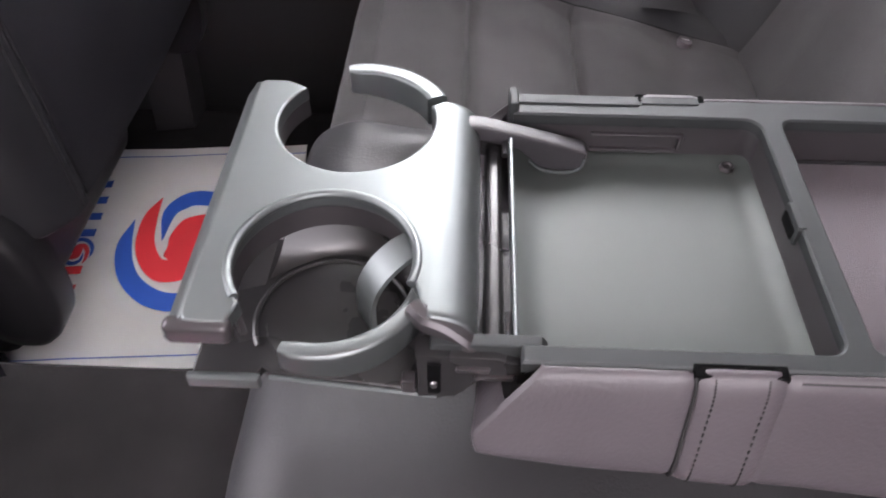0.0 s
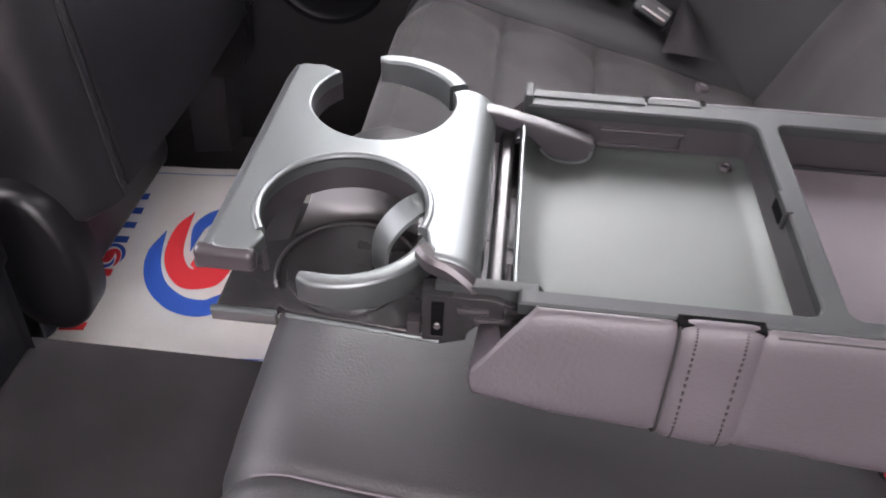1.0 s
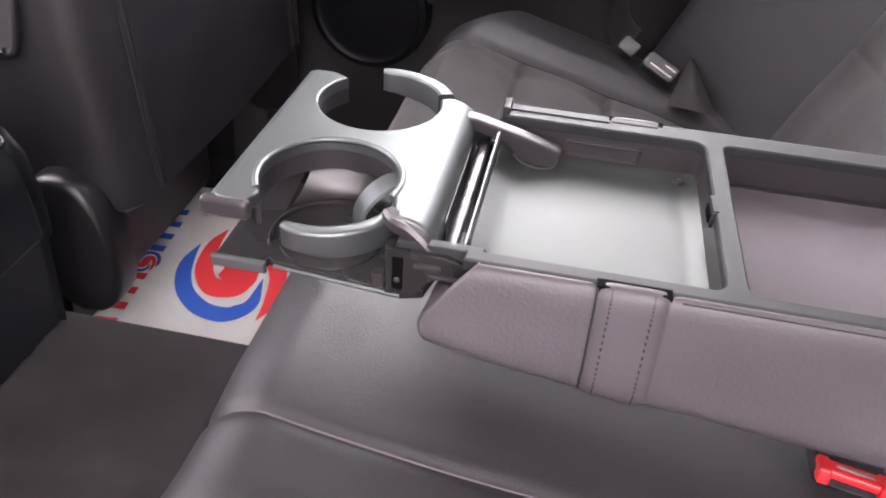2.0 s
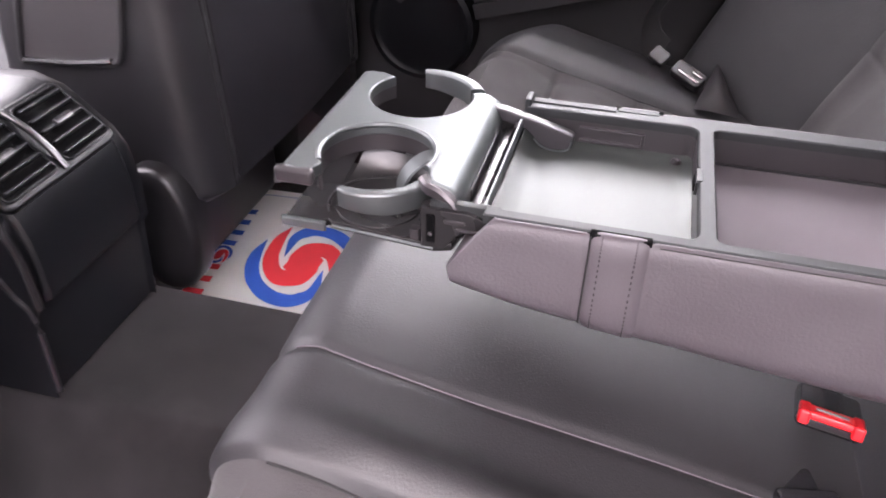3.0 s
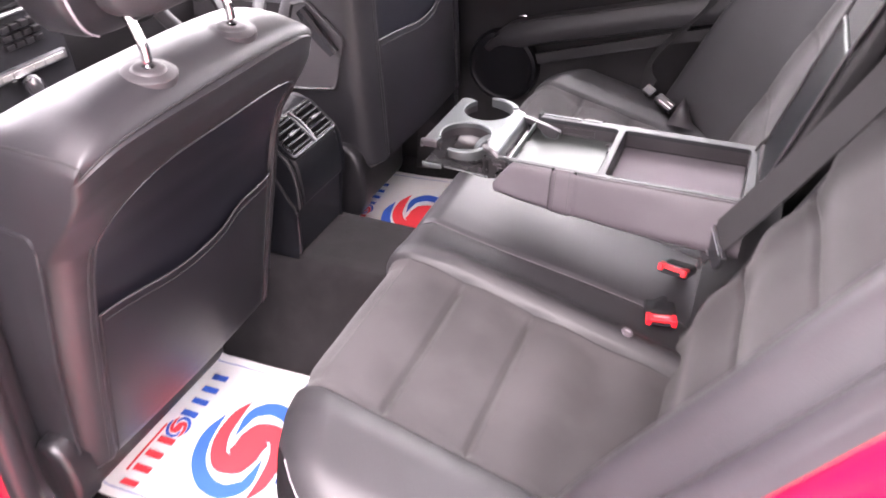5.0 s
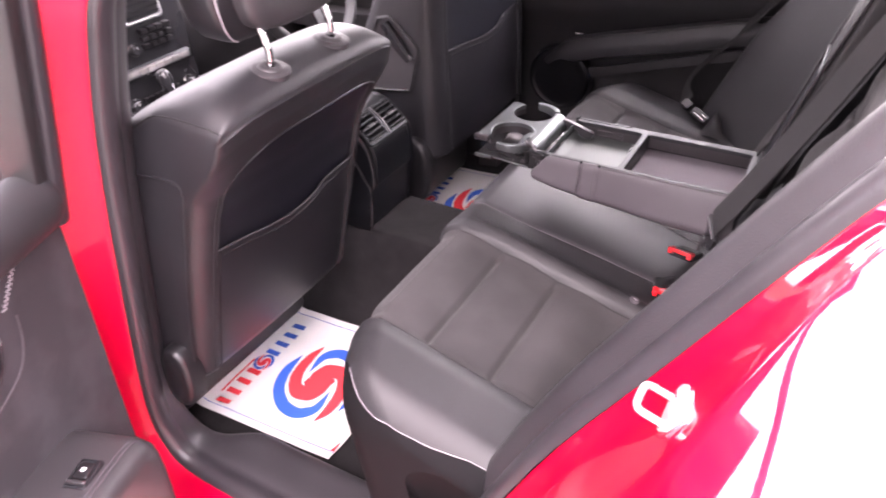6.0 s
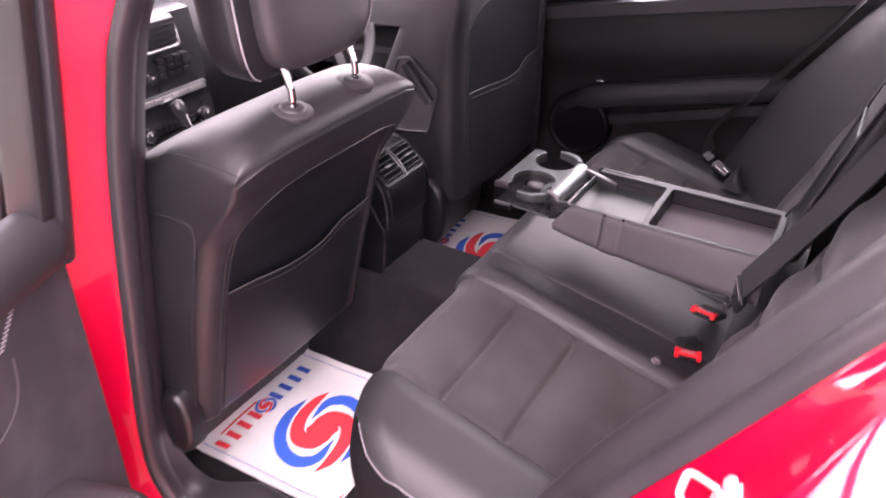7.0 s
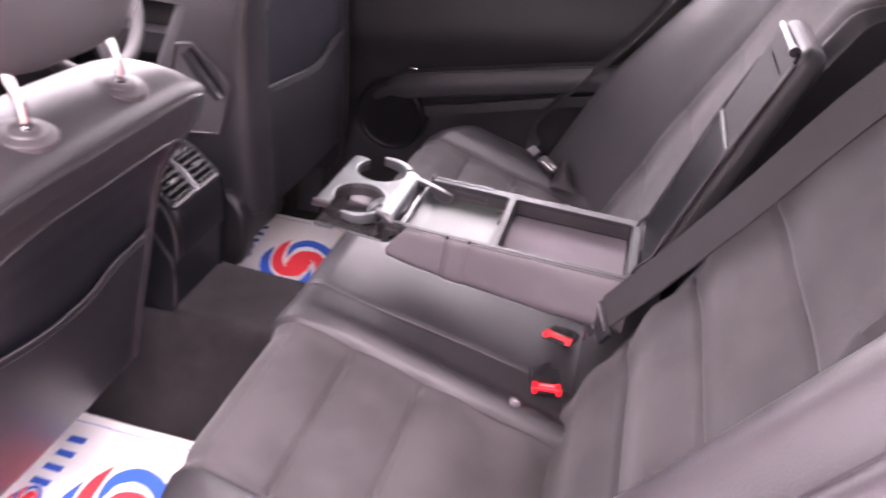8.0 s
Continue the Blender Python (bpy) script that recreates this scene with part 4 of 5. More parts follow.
    # folded spring tongue
    ribbon = smoothed([(-0.0085, -0.031, zt - 0.0045), (-0.015, -0.0355, zt - 0.0060), (-0.023, -0.0410, zt - 0.0120), (-0.0285, -0.0455, zt - 0.0220), (-0.0290, -0.0480, zb + 0.004)], 6)
    part("spring_tongue", moved(sweep(ribbon, [(-0.0085, -0.0008), (-0.0080, 0.0010), (0.0080, 0.0010), (0.0085, -0.0008)], up=(-0.6, -0.3, 0.7)), inv), TRAY, cup)
    part("finger_lip", moved(box(-0.1050, -0.0775, -0.0835, -0.0755, zt - 0.0125, zt - 0.0006, 0.0032, 3), inv), TRAY_SHADED, cup)
    # link arms to the tray walls; the far one's shade is put into its colour
    far = [(-0.002, 0.4760), (0.004, 0.4800), (0.022, 0.4785), (0.040, 0.4740), (0.050, 0.4715), (0.0640, 0.4675), (0.0755, 0.4640), (0.0775, 0.4620), (0.0770, 0.4540), (0.0740, 0.4510), (0.0660, 0.4497), (0.0590, 0.4500), (0.0520, 0.4525), (0.0465, 0.4580), (0.0400, 0.4640), (0.0200, 0.4690), (0.004, 0.4705)]
    part("link_arm", moved(upright(far, 0.0530, 0.0635, 0.0022), inv), TRIM, cup)
    part("link_rim", moved(tube(smoothed([(0.0760, 0.0526, 0.4590), (0.0745, 0.0526, 0.4530), (0.0690, 0.0526, 0.4500), (0.0610, 0.0526, 0.4497), (0.0530, 0.0526, 0.4520), (0.0470, 0.0526, 0.4575)], 4), 0.0009, 6, up=(0, 1, 0)), inv), TRAY, cup)
    near = [(0.000, 0.4650), (0.002, 0.4735), (0.030, 0.4740), (0.0465, 0.4735), (0.0490, 0.4700), (0.030, 0.4630), (0.012, 0.4590)]
    part("link_arm", moved(upright(near, -0.0800, -0.0735, 0.0010), inv), TRAY_RIM, cup)
    # near hinge bracket: slotted post, tab, screw and folded foot
    bracket = [(-0.004, 0.4700), (0.028, 0.4700), (0.044, 0.4640), (0.040, 0.4590), (0.024, 0.4560), (0.012, 0.4405), (-0.004, 0.4395)]
    post = part("near_hinge_bracket", moved(upright(bracket, -0.0835, -0.0720, 0.0012), inv), CUP_DARK, cup)
    # Slot without depth: a thin block coloured like its shade.
    part("bracket_slot", moved(box(0.0005, 0.0060, -0.0848, -0.0830, 0.4450, 0.4660, 0.0005), inv), VENT, post)
    part("bracket_tab", moved(join(box(-0.0105, -0.0045, -0.0850, -0.0785, 0.4445, 0.4530, 0.0010), box(0.0120, 0.0260, -0.0850, -0.0815, 0.4610, 0.4640, 0.0008), box(0.0200, 0.0360, -0.0850, -0.0815, 0.4560, 0.4585, 0.0008)), inv), TRAY_SHADED, post)
    part("bracket_screw", moved(moved(lathe([(0.0, 0.0012), (0.0016, 0.0010), (0.0020, 0.0)], 12), Matrix.Translation((0.0032, -0.0848, 0.4520)) @ Matrix.Rotation(radians(90), 4, "X")), inv), CHROME, post)

    # lid of the rear tray, standing open against the backrest
    m = inv @ Matrix.Translation((0.376, 0.0, 0.474)) @ Matrix.Rotation(radians(17), 4, "Y")
    stand = m @ Matrix(((0, 0, 1, 0), (1, 0, 0, 0), (0, 1, 0, 0), (0, 0, 0, 1)))
    lid = part("tray_lid", moved(slab(rect(-0.085, 0.085, 0.0, 0.362, 0.024, 6), 0.0, 0.030, 0.010, 4), stand), DOOR_VINYL, a, "raised padded lid showing its plastic underside")
    part("lid_lining", moved(slab(rect(-0.076, 0.076, 0.219, 0.350, 0.012, 5), -0.0030, 0.001, 0.001), stand), LID_DARK, lid)
    # Nearly flat panel; the pocket's shade is put into its darker colour.
    part("lid_pocket", moved(slab(rect(-0.076, 0.076, 0.012, 0.211, 0.008, 5), -0.0012, 0.001, 0.0005), stand), CONSOLE, lid)
    part("lid_bar", moved(box(-0.0065, -0.001, -0.072, 0.070, 0.2120, 0.2180, 0.001), m), TRAY, lid)
    for y, top in ((-0.079, 0.340), (0.079, 0.300)):
        part("lid_rim", moved(tube(smoothed([(-0.001, y, 0.010), (-0.0035, y, 0.12), (-0.0045, y, 0.22), (-0.001, y, top)], 8), 0.0030, 8, up=(0, 1, 0)), m), TRIM, lid)
    # A dark strip with the slot's shade as its colour.
    part("lid_slot", moved(box(-0.0036, -0.0026, -0.060, 0.034, 0.3180, 0.3200), m), VENT, lid)
    part("lid_grip", moved(tube([V(-0.0060, y, 0.3490) for y in (-0.056, -0.02, 0.02, 0.066)], 0.0040, 12, up=(1, 0, 0)), m), TRAY, lid)
    part("grip_end", moved(tube([V(-0.0055, y, 0.3490) for y in (-0.064, -0.0555)], 0.0062, 12, up=(1, 0, 0)), m), PLASTIC, lid)
    for y in (-0.07, 0.07):
        part("hinge_arm", moved(sweep(smoothed([(0.366, y, RIM - 0.006), (0.372, y, RIM + 0.012), (0.384, y, RIM + 0.030)], 4), circle(0.0022, 8)), inv), PLASTIC, lid)
    return a


armrest()


# ---- belts and buckles ----
def buckle(x, y, z, yaw, pitch, socket):
    b = thing("seat_belt_buckle", "black seat belt buckle with a red press button", "belt buckle", "rear belt buckles", at=(x, y, z))
    b.rotation_euler = (0, radians(pitch), radians(yaw))
    part("housing", slab(rect(-0.050, 0.012, -0.023, 0.023, 0.006), -0.013, 0.0, 0.004), GLOSS, b)
    part("press_button", join(slab(rect(-0.054, -0.038, -0.0215, 0.0215, 0.003), -0.004, 0.0024, 0.002), slab(rect(-0.057, -0.036, -0.022, -0.014, 0.002), -0.008, 0.003, 0.002), slab(rect(-0.057, -0.036, 0.014, 0.022, 0.002), -0.008, 0.003, 0.002)), BUCKLE_RED, b)
    part("button_print", box(-0.048, -0.044, -0.011, 0.011, 0.0022, 0.0028), THREAD, b)
    part("stalk", box(0.010, 0.040, -0.014, 0.014, -0.014, -0.006, 0.003), GLOSS, b)
    return b


buckle(0.300, 0.001, 0.300, 78, 22, True)
buckle(0.283, -0.086, 0.280, 101, 10, True)


def strap_along(points, normal, width=0.046, thick=0.0013, n=8):
    path = smoothed(points, n)
    return sweep(path, [(-width / 2, -thick), (width / 2, -thick), (width / 2, thick), (-width / 2, thick)], up=normal)


def left_belt():
    b = thing("seat_belt", "black webbing seat belt hanging down before the backrest", "seat belt", "rear seat belts", at=(0.35, -0.125, 0.45))
    inv = Matrix.Translation((-0.35, 0.125, -0.45))
    part("webbing", moved(strap_along([(0.342, -0.118, 0.430), (0.392, -0.160, 0.542), (0.450, -0.215, 0.685), (0.518, -0.275, 0.853), (0.60, -0.34, 0.98)], V(-0.66, -0.55, 0.50)), inv), WEB, b)
    along = V(0.043, -0.042, 0.12).normalized()
    face = V(-0.66, -0.55, 0.50)
    face = (face - along * face.dot(along)).normalized()
    across = along.cross(face)
    m = Matrix(((across.x, along.x, face.x, 0.340), (across.y, along.y, face.y, -0.116), (across.z, along.z, face.z, 0.424), (0, 0, 0, 1)))
    part("tongue", moved(moved(slab(rect(-0.034, 0.034, -0.017, 0.014, 0.004), -0.0045, 0.0045, 0.002), m), inv), GLOSS, b, "black bracket at the belt's end")
    part("tongue_edge", moved(moved(join(slab(rect(-0.026, 0.026, 0.0075, 0.0095, 0.0008), -0.003, 0.0055, 0.0006), slab(rect(-0.035, -0.028, -0.017, 0.014, 0.001), -0.005, 0.0052, 0.0008), slab(rect(-0.035, 0.010, -0.0185, -0.0150, 0.001), -0.004, 0.0054, 0.0008)), m), inv), SATIN, b)
    part("metal_tag", moved(moved(box(-0.0025, 0.0025, -0.0012, 0.0012, -0.009, 0.009, 0.0008), Matrix.Translation((0.326, -0.101, 0.375))), inv), CHROME, b)
    part("tongue_plate", moved(moved(slab(rect(-0.013, 0.013, -0.040, -0.008, 0.004), -0.0012, 0.0012, 0.0005), m), inv), CHROME, b)
    return b


left_belt()


def right_belt():
    b = thing("seat_belt", "black webbing seat belt lying across the backrest", "seat belt", "rear seat belts", at=(0.2, 0.56, 0.3))
    inv = Matrix.Translation((-0.2, -0.56, -0.3))
    part("webbing", moved(strap_along([(0.145, 0.572, 0.340), (0.128, 0.612, 0.346), (0.127, 0.640, 0.372), (0.158, 0.642, 0.425), (0.222, 0.634, 0.505), (0.300, 0.622, 0.612), (0.378, 0.610, 0.735), (0.46, 0.590, 0.845)], V(-0.80, -0.22, 0.42), 0.040), inv), WEB, b)
    m = Matrix.Translation((0.143, 0.568, 0.338)) @ Matrix.Rotation(radians(38), 4, "X") @ Matrix.Rotation(radians(-35), 4, "Z")
    part("tongue", moved(moved(slab(rect(-0.013, 0.013, -0.012, 0.010, 0.005), -0.005, 0.004, 0.0025), m), inv), PLASTIC, b)
    m = Matrix.Translation((0.183, 0.530, 0.330)) @ Matrix.Rotation(radians(38), 4, "X") @ Matrix.Rotation(radians(-32), 4, "Z")
    part("buckle_housing", moved(moved(slab(rect(-0.024, 0.022, -0.011, 0.012, 0.006), -0.012, 0.004, 0.003), m), inv), PLASTIC, b)
    part("tongue_slot", moved(moved(join(slab(rect(-0.014, 0.018, -0.006, -0.003, 0.0008), 0.003, 0.0052, 0.0005), slab(rect(0.002, 0.018, 0.003, 0.0055, 0.0008), 0.003, 0.0052, 0.0005)), m), inv), CHROME, b)
    # leather flap that covers the buckle's stalk
    apex, base, ridge = V(0.195, 0.492, 0.300), V(0.256, 0.486, 0.296), V(0.219, 0.560, 0.338)

    def flap(u, v):
        p = apex.lerp(base, u).lerp(ridge.lerp(base, 0.35 * u), v)
        return p + V(-0.004, -0.012, 0.012) * (math.sin(math.pi * min(1.0, u * 0.9 + 0.05)) * math.sin(math.pi * (0.1 + 0.8 * v)))
    sheet = grid(flap, steps(0, 1, 14), steps(0, 1, 14))
    bmesh.ops.solidify(sheet, geom=sheet.faces[:], thickness=0.003)
    part("leather_flap", moved(sheet, inv), VINYL, b, "small folded leather flap")
    return b


right_belt()


# ---- front seats ----
# per seat: rear profile (z, x), front profile (z, x), outer and inner side (z, y), panel middle and half width, lift of the top
PASSENGER = dict(rear=[(0.190, -0.352), (0.205, -0.337), (0.24, -0.329), (0.35, -0.306), (0.454, -0.283), (0.526, -0.262), (0.571, -0.243), (0.61, -0.219), (0.64, -0.200), (0.67, -0.184), (0.70, -0.174)],
                 front=[(0.190, -0.50), (0.30, -0.55), (0.42, -0.55), (0.50, -0.535), (0.58, -0.497), (0.62, -0.462)],
                 sides=[(0.22, -0.618, -0.192), (0.45, -0.627, -0.190), (0.60, -0.626, -0.203), (0.74, -0.620, -0.228)], panel=(-0.400, 0.178), lift=0.0, slide=0.0)
DRIVER = dict(rear=[(0.258, -0.330), (0.275, -0.306), (0.35, -0.309), (0.45, -0.314), (0.55, -0.318), (0.66, -0.318), (0.72, -0.314), (0.77, -0.312)],
              front=[(0.225, -0.53), (0.37, -0.56), (0.50, -0.538), (0.57, -0.508), (0.65, -0.475), (0.69, -0.462)],
              sides=[(0.22, 0.152, 0.620), (0.45, 0.143, 0.628), (0.66, 0.145, 0.626), (0.81, 0.165, 0.610)], panel=(0.385, 0.188), lift=0.07, slide=-0.138)
CROWN = [(-0.174, 0.697), (-0.1765, 0.706), (-0.185, 0.716), (-0.208, 0.727), (-0.235, 0.730), (-0.27, 0.725), (-0.31, 0.709), (-0.36, 0.682), (-0.405, 0.650), (-0.44, 0.610)]


class SeatBack:
    """Surface of a front backrest: v runs across (-1 to 1), k along the side outline."""

    def __init__(self, spec):
        self.s = spec
        rz, rx = zip(*spec["rear"])
        fz, fx = zip(*spec["front"])
        self.rz, self.rx = rz, rx
        self.sz, self.sa, self.sb = zip(*spec["sides"])
        self.top = rz[-1]
        crown = smoothed([V(x + spec["slide"], z + spec["lift"]) for x, z in CROWN], 4)
        out = [(float(np.interp(z, rz, rx)), z, 1, 0) for z in steps(rz[0], rz[-1], 90)[:-1]]
        out += [(p.x, p.y, 1 - sstep(0, 0.25, i / len(crown)) - sstep(0.6, 1.0, i / len(crown)), 1) for i, p in enumerate(crown)]
        out += [(float(np.interp(z, fz, fx)), z, -1, 0) for z in steps(crown[-1].y, rz[0], 30)[1:]]
        self.outline = out

    def rear_x(self, z):
        return float(np.interp(z, self.rz, self.rx))

    def arch(self, y):
        yc, hw = self.s["panel"]
        return 0.640 + self.s["lift"] - (0.055 if y < yc else 0.030) * min(1.3, abs(y - yc) / hw) ** 5

    def recess(self, y, z):
        yc, hw = self.s["panel"]
        e = min(hw - abs(y - yc), self.arch(y) - z)
        return sstep(-0.002, 0.006, e)

    def point(self, x, z, way, crown, v):
        mid = (float(np.interp(z, self.sz, self.sa)) + float(np.interp(z, self.sz, self.sb))) / 2
        half = (float(np.interp(z, self.sz, self.sb)) - float(np.interp(z, self.sz, self.sa))) / 2
        r = 0.050
        t = max(0.0, (abs(v) * half - (half - r)) / r)
        d = r * (1 - math.sqrt(max(0.0, 1 - min(1.0, t) ** 2.2)))
        y = mid + half * v
        # the top panel falls to its sides, most of all behind the middle
        tc = min(1.0, max(0.0, (abs(v) * half - (half - 0.055)) / 0.055))
        k = min(1.0, max(0.0, (self.s["slide"] - 0.178 - x) / 0.15)) if crown else 0.0
        rise = 1 if crown else sstep(0.52, 0.697, z - self.s["lift"])
        fall = float(np.interp(k, (0.0, 0.11, 0.28, 0.41, 0.61, 0.81, 1.0), (0.034, 0.046, 0.053, 0.051, 0.042, 0.030, 0.034)))
        drop = fall * (0.30 * abs(v) ** 3 + 0.70 * (1 - math.sqrt(1 - tc ** 2 * 0.97))) * rise
        x += -way * d * (0.85 - 0.45 * rise)
        if way > 0.99:
            x += 0.008 * (1 - v * v) * sstep(0.25, 0.5, z) - 0.016 * self.recess(y, z)
        return V(x, y, z - drop)

    def mesh(self):
        vs = [math.sin(math.pi / 2 * a) * 0.35 + 0.65 * a for a in steps(-1, 1, 110)]
        return loft([[self.point(*o, v) for o in self.outline] for v in vs])

    def rear(self, y, z, lift=0.0):
        """Point on the rear face, with the recess left out."""
        a, b = float(np.interp(z, self.sz, self.sa)), float(np.interp(z, self.sz, self.sb))
        v = max(-0.999, min(0.999, (2 * y - a - b) / (b - a)))
        p = self.point(self.rear_x(z), z, 1, 0, v)
        p.x += 0.016 * self.recess(y, z) + lift
        return p

    def crown_point(self, k, v, lift=0.0):
        """Along the crown: k from 0 at the rear edge to 1 at the front."""
        c = [o for o in self.outline if o[3]]
        i = min(len(c) - 2, int(k * (len(c) - 1)))
        f = k * (len(c) - 1) - i
        p = self.point(*c[i], v).lerp(self.point(*c[i + 1], v), f)
        return p + V(0.3 * lift, 0, lift)


def front_seat(spec, side, label):
    """side: -1 passenger (left), +1 driver (right)."""
    y0 = spec["panel"][0]
    s = thing("front_seat", label, "car seat", "front seats", at=(-0.45, y0, 0.0))
    inv = Matrix.Translation((0.45, -y0, 0))
    lift, slide = spec["lift"], spec["slide"]
    back = SeatBack(spec)
    part("backrest", moved(back.mesh(), inv), SHADED_LEATHER, s, sharp=50)
    # sewn edges of the top panel
    end = 0.972
    part("seam", moved(tube([back.crown_point(0.045, v, 0.0002) for v in steps(-end, end, 50)], 0.0012, 6), inv), SEAM, s)
    for sg in (-1, 1):
        part("seam", moved(tube([back.crown_point(0.045 + 0.75 * u, sg * (end + 0.012 * u), 0.0002) for u in steps(0, 1, 26)], 0.0012, 6), inv), SEAM, s)
    # recessed rear panel and the map pocket with a wavy mouth
    yc, hw = spec["panel"]

    foot = spec["rear"][0][0] + 0.008

    def pan(u, v):
        y = yc + (hw - 0.0015) * (2 * u - 1)
        z = foot + (back.arch(y) - 0.002 - foot) * v
        p = back.rear(y, z, -0.009)
        return p
    part("back_panel", moved(grid(pan, steps(0, 1, 50), steps(0, 1, 40)), inv), PANEL, s, "smooth black rear panel")
    edge = [back.rear(yc - sg * (hw + 0.0005), z, -0.0015) for sg, zz in ((1, steps(foot, 0.575 + lift, 24)), (-1, steps(0.575 + lift, foot, 24))) for z in zz]
    arch = [back.rear(yc + hw * a, back.arch(yc + hw * a) + 0.0005, -0.0015) for a in steps(-0.985, 0.985, 40)]
    part("panel_edge", moved(tube(edge[:25] + arch + edge[25:], 0.0018, 6), inv), POCKET, s)

    for sg in (-1, 1):
        part("panel_seam", moved(tube([back.rear(yc + sg * (hw + 0.009), z, 0.0002) for z in steps(foot, 0.575 + lift, 30)], 0.0011, 6), inv), SEAM, s)

    def mouth(y):
        w = (y - yc) / hw
        return (0.446 if side < 0 else 0.509) + 0.014 * sstep(-0.25, -0.9, w) * (1 if side < 0 else 0.4) - 0.006 * bump(w, -0.05, 0.3) + 0.017 * sstep(0.22, 0.52, w)

    def pock(u, v):
        y = yc + (hw - 0.004) * (2 * u - 1)
        z = foot + (mouth(y) - foot) * v
        return back.rear(y, z, -0.0055 + 0.013 * math.sin(math.pi * u) ** 0.6 * math.sin(math.pi * (0.15 + 0.72 * v)))
    part("map_pocket", moved(grid(pock, steps(0, 1, 44), steps(0, 1, 26)), inv), POCKET, s, "slack leather map pocket")
    part("pocket_piping", moved(tube([pock(u, 1.0) + V(0.001, 0, 0) for u in steps(0, 1, 50)], 0.0015, 6), inv), PIPING, s)
    part("pocket_seam", moved(tube([pock(u, 1.0 - 0.05) + V(0.0008, 0, 0) for u in steps(0.03, 0.97, 40)], 0.0008, 5), inv), SEAM, s)
    for sg in (-1, 1):
        part("pocket_side_seam", moved(tube([back.rear(yc + sg * (hw - 0.008), z, -0.004) for z in steps(foot, mouth(yc + sg * hw), 20)], 0.0012, 6), inv), SEAM, s)
    # side contour line
    for sg in (-1, 1):
        def at(x, z, sg=sg):
            return V(x + slide * 0.9 * sstep(0.3, 0.6, z), float(np.interp(z, back.sz, back.sa if sg < 0 else back.sb)) - sg * 0.0006, z + lift)
        c = [at(-0.44, 0.585), at(-0.36, 0.598), at(-0.285, 0.603), at(-0.268, 0.585), at(-0.283, 0.51), at(-0.312, 0.40), at(-0.336, 0.30), at(-0.345, 0.25)]
        if not (side > 0 and sg < 0):
            part("side_seam", moved(tube(smoothed(c, 6), 0.0022, 6), inv), SHADED_LEATHER, s)
    # seat cushion and plinth
    part("cushion", moved(slab(rect(-0.98, -0.43, y0 - 0.225, y0 + 0.225, 0.09, 6), 0.17, 0.31, 0.05, 6), inv), SHADED_LEATHER, s)
    part("plinth", moved(box(-0.92, -0.46, y0 - 0.19, y0 + 0.19, 0.03, 0.18, 0.02), inv), PLASTIC, s)
    for y in (-0.195, 0.195):
        part("seat_rail", moved(box(-0.95, -0.49, y0 + y - 0.016, y0 + y + 0.016, 0.0, 0.030, 0.005), inv), PLASTIC, s)
    # rounded hinge covers by the backrest's foot
    for sg in ((-1, 1) if side > 0 else (-1,)):
        x, z, w, h = (-0.378, 0.234, 0.046, 0.084) if side > 0 else (-0.374, 0.215, 0.032, 0.062)
        cover = [(x + w * math.copysign(abs(math.cos(a)) ** 0.85, math.cos(a)), z + h * math.copysign(abs(math.sin(a)) ** 0.85, math.sin(a))) for a in steps(0, 2 * math.pi, 44)[:-1]]
        yb = float(np.interp(0.25, back.sz, back.sa if sg < 0 else back.sb))
        cap = loft([[V(p[0], yb + sg * o, p[1]) for p in inset(cover, d)] for o, d in ((-0.012, 0.0), (0.014, 0.0), (0.021, 0.003), (0.025, 0.009), (0.026, 0.025))])
        part("hinge_cover", moved(cap, inv), PLASTIC, s)
    # head restraint on two chrome posts
    hy = -0.415 if side < 0 else 0.415
    for dy in (-0.068, 0.068):
        y = hy + dy
        v = (2 * y - back.sa[-1] - back.sb[-1]) / (back.sb[-1] - back.sa[-1])
        q = back.crown_point(0.33, v)
        part("post_collar", moved(moved(lathe([(0.0055, 0.0040), (0.0062, 0.0062), (0.0105, 0.0066), (0.0150, 0.0060), (0.0165, 0.0046), (0.0175, 0.0034), (0.0250, 0.0026), (0.0275, 0.0008), (0.0278, -0.012)], 32), Matrix.Translation((-0.208 + slide, y, q.z - 0.0015)) @ Matrix.Rotation(radians(10), 4, "Y")), inv), VINYL, s)
        part("post", moved(tube(smoothed([(-0.207 + slide, y, 0.70 + lift), (-0.2065 + slide, y, 0.744 + lift), (-0.210 + slide, y, 0.760 + lift), (-0.221 + slide, y, 0.790 + lift), (-0.236 + slide, y, 0.83 + lift)], 5), 0.0052, 10), inv), CHROME, s)

    def blob(y, hw, x0, x1, z0, z1, lean_k, e=0.45, bow=0.0, whole=True):
        loops = []
        for k in range(15):
            t = -math.pi / 2 + math.pi * k / 14
            ct, st = abs(math.cos(t)) ** 0.45, math.copysign(abs(math.sin(t)) ** 0.6, math.sin(t))
            z = (z0 + z1) / 2 + (z1 - z0) / 2 * st
            loop = []
            for i in range(28):
                a = 2 * math.pi * i / 28
                c, q = math.copysign(abs(math.cos(a)) ** e, math.cos(a)), math.copysign(abs(math.sin(a)) ** e, math.sin(a))
                yy = hw * q * ct
                loop.append(V((x0 + x1) / 2 + (x1 - x0) / 2 * c * max(ct, 0.02) + lean_k * (z - z0) + bow * (yy / hw) ** 2, y + yy, z))
            loops.append(loop)
        return loft(loops) if whole else loops
    up = Matrix.Translation((slide, 0, lift))
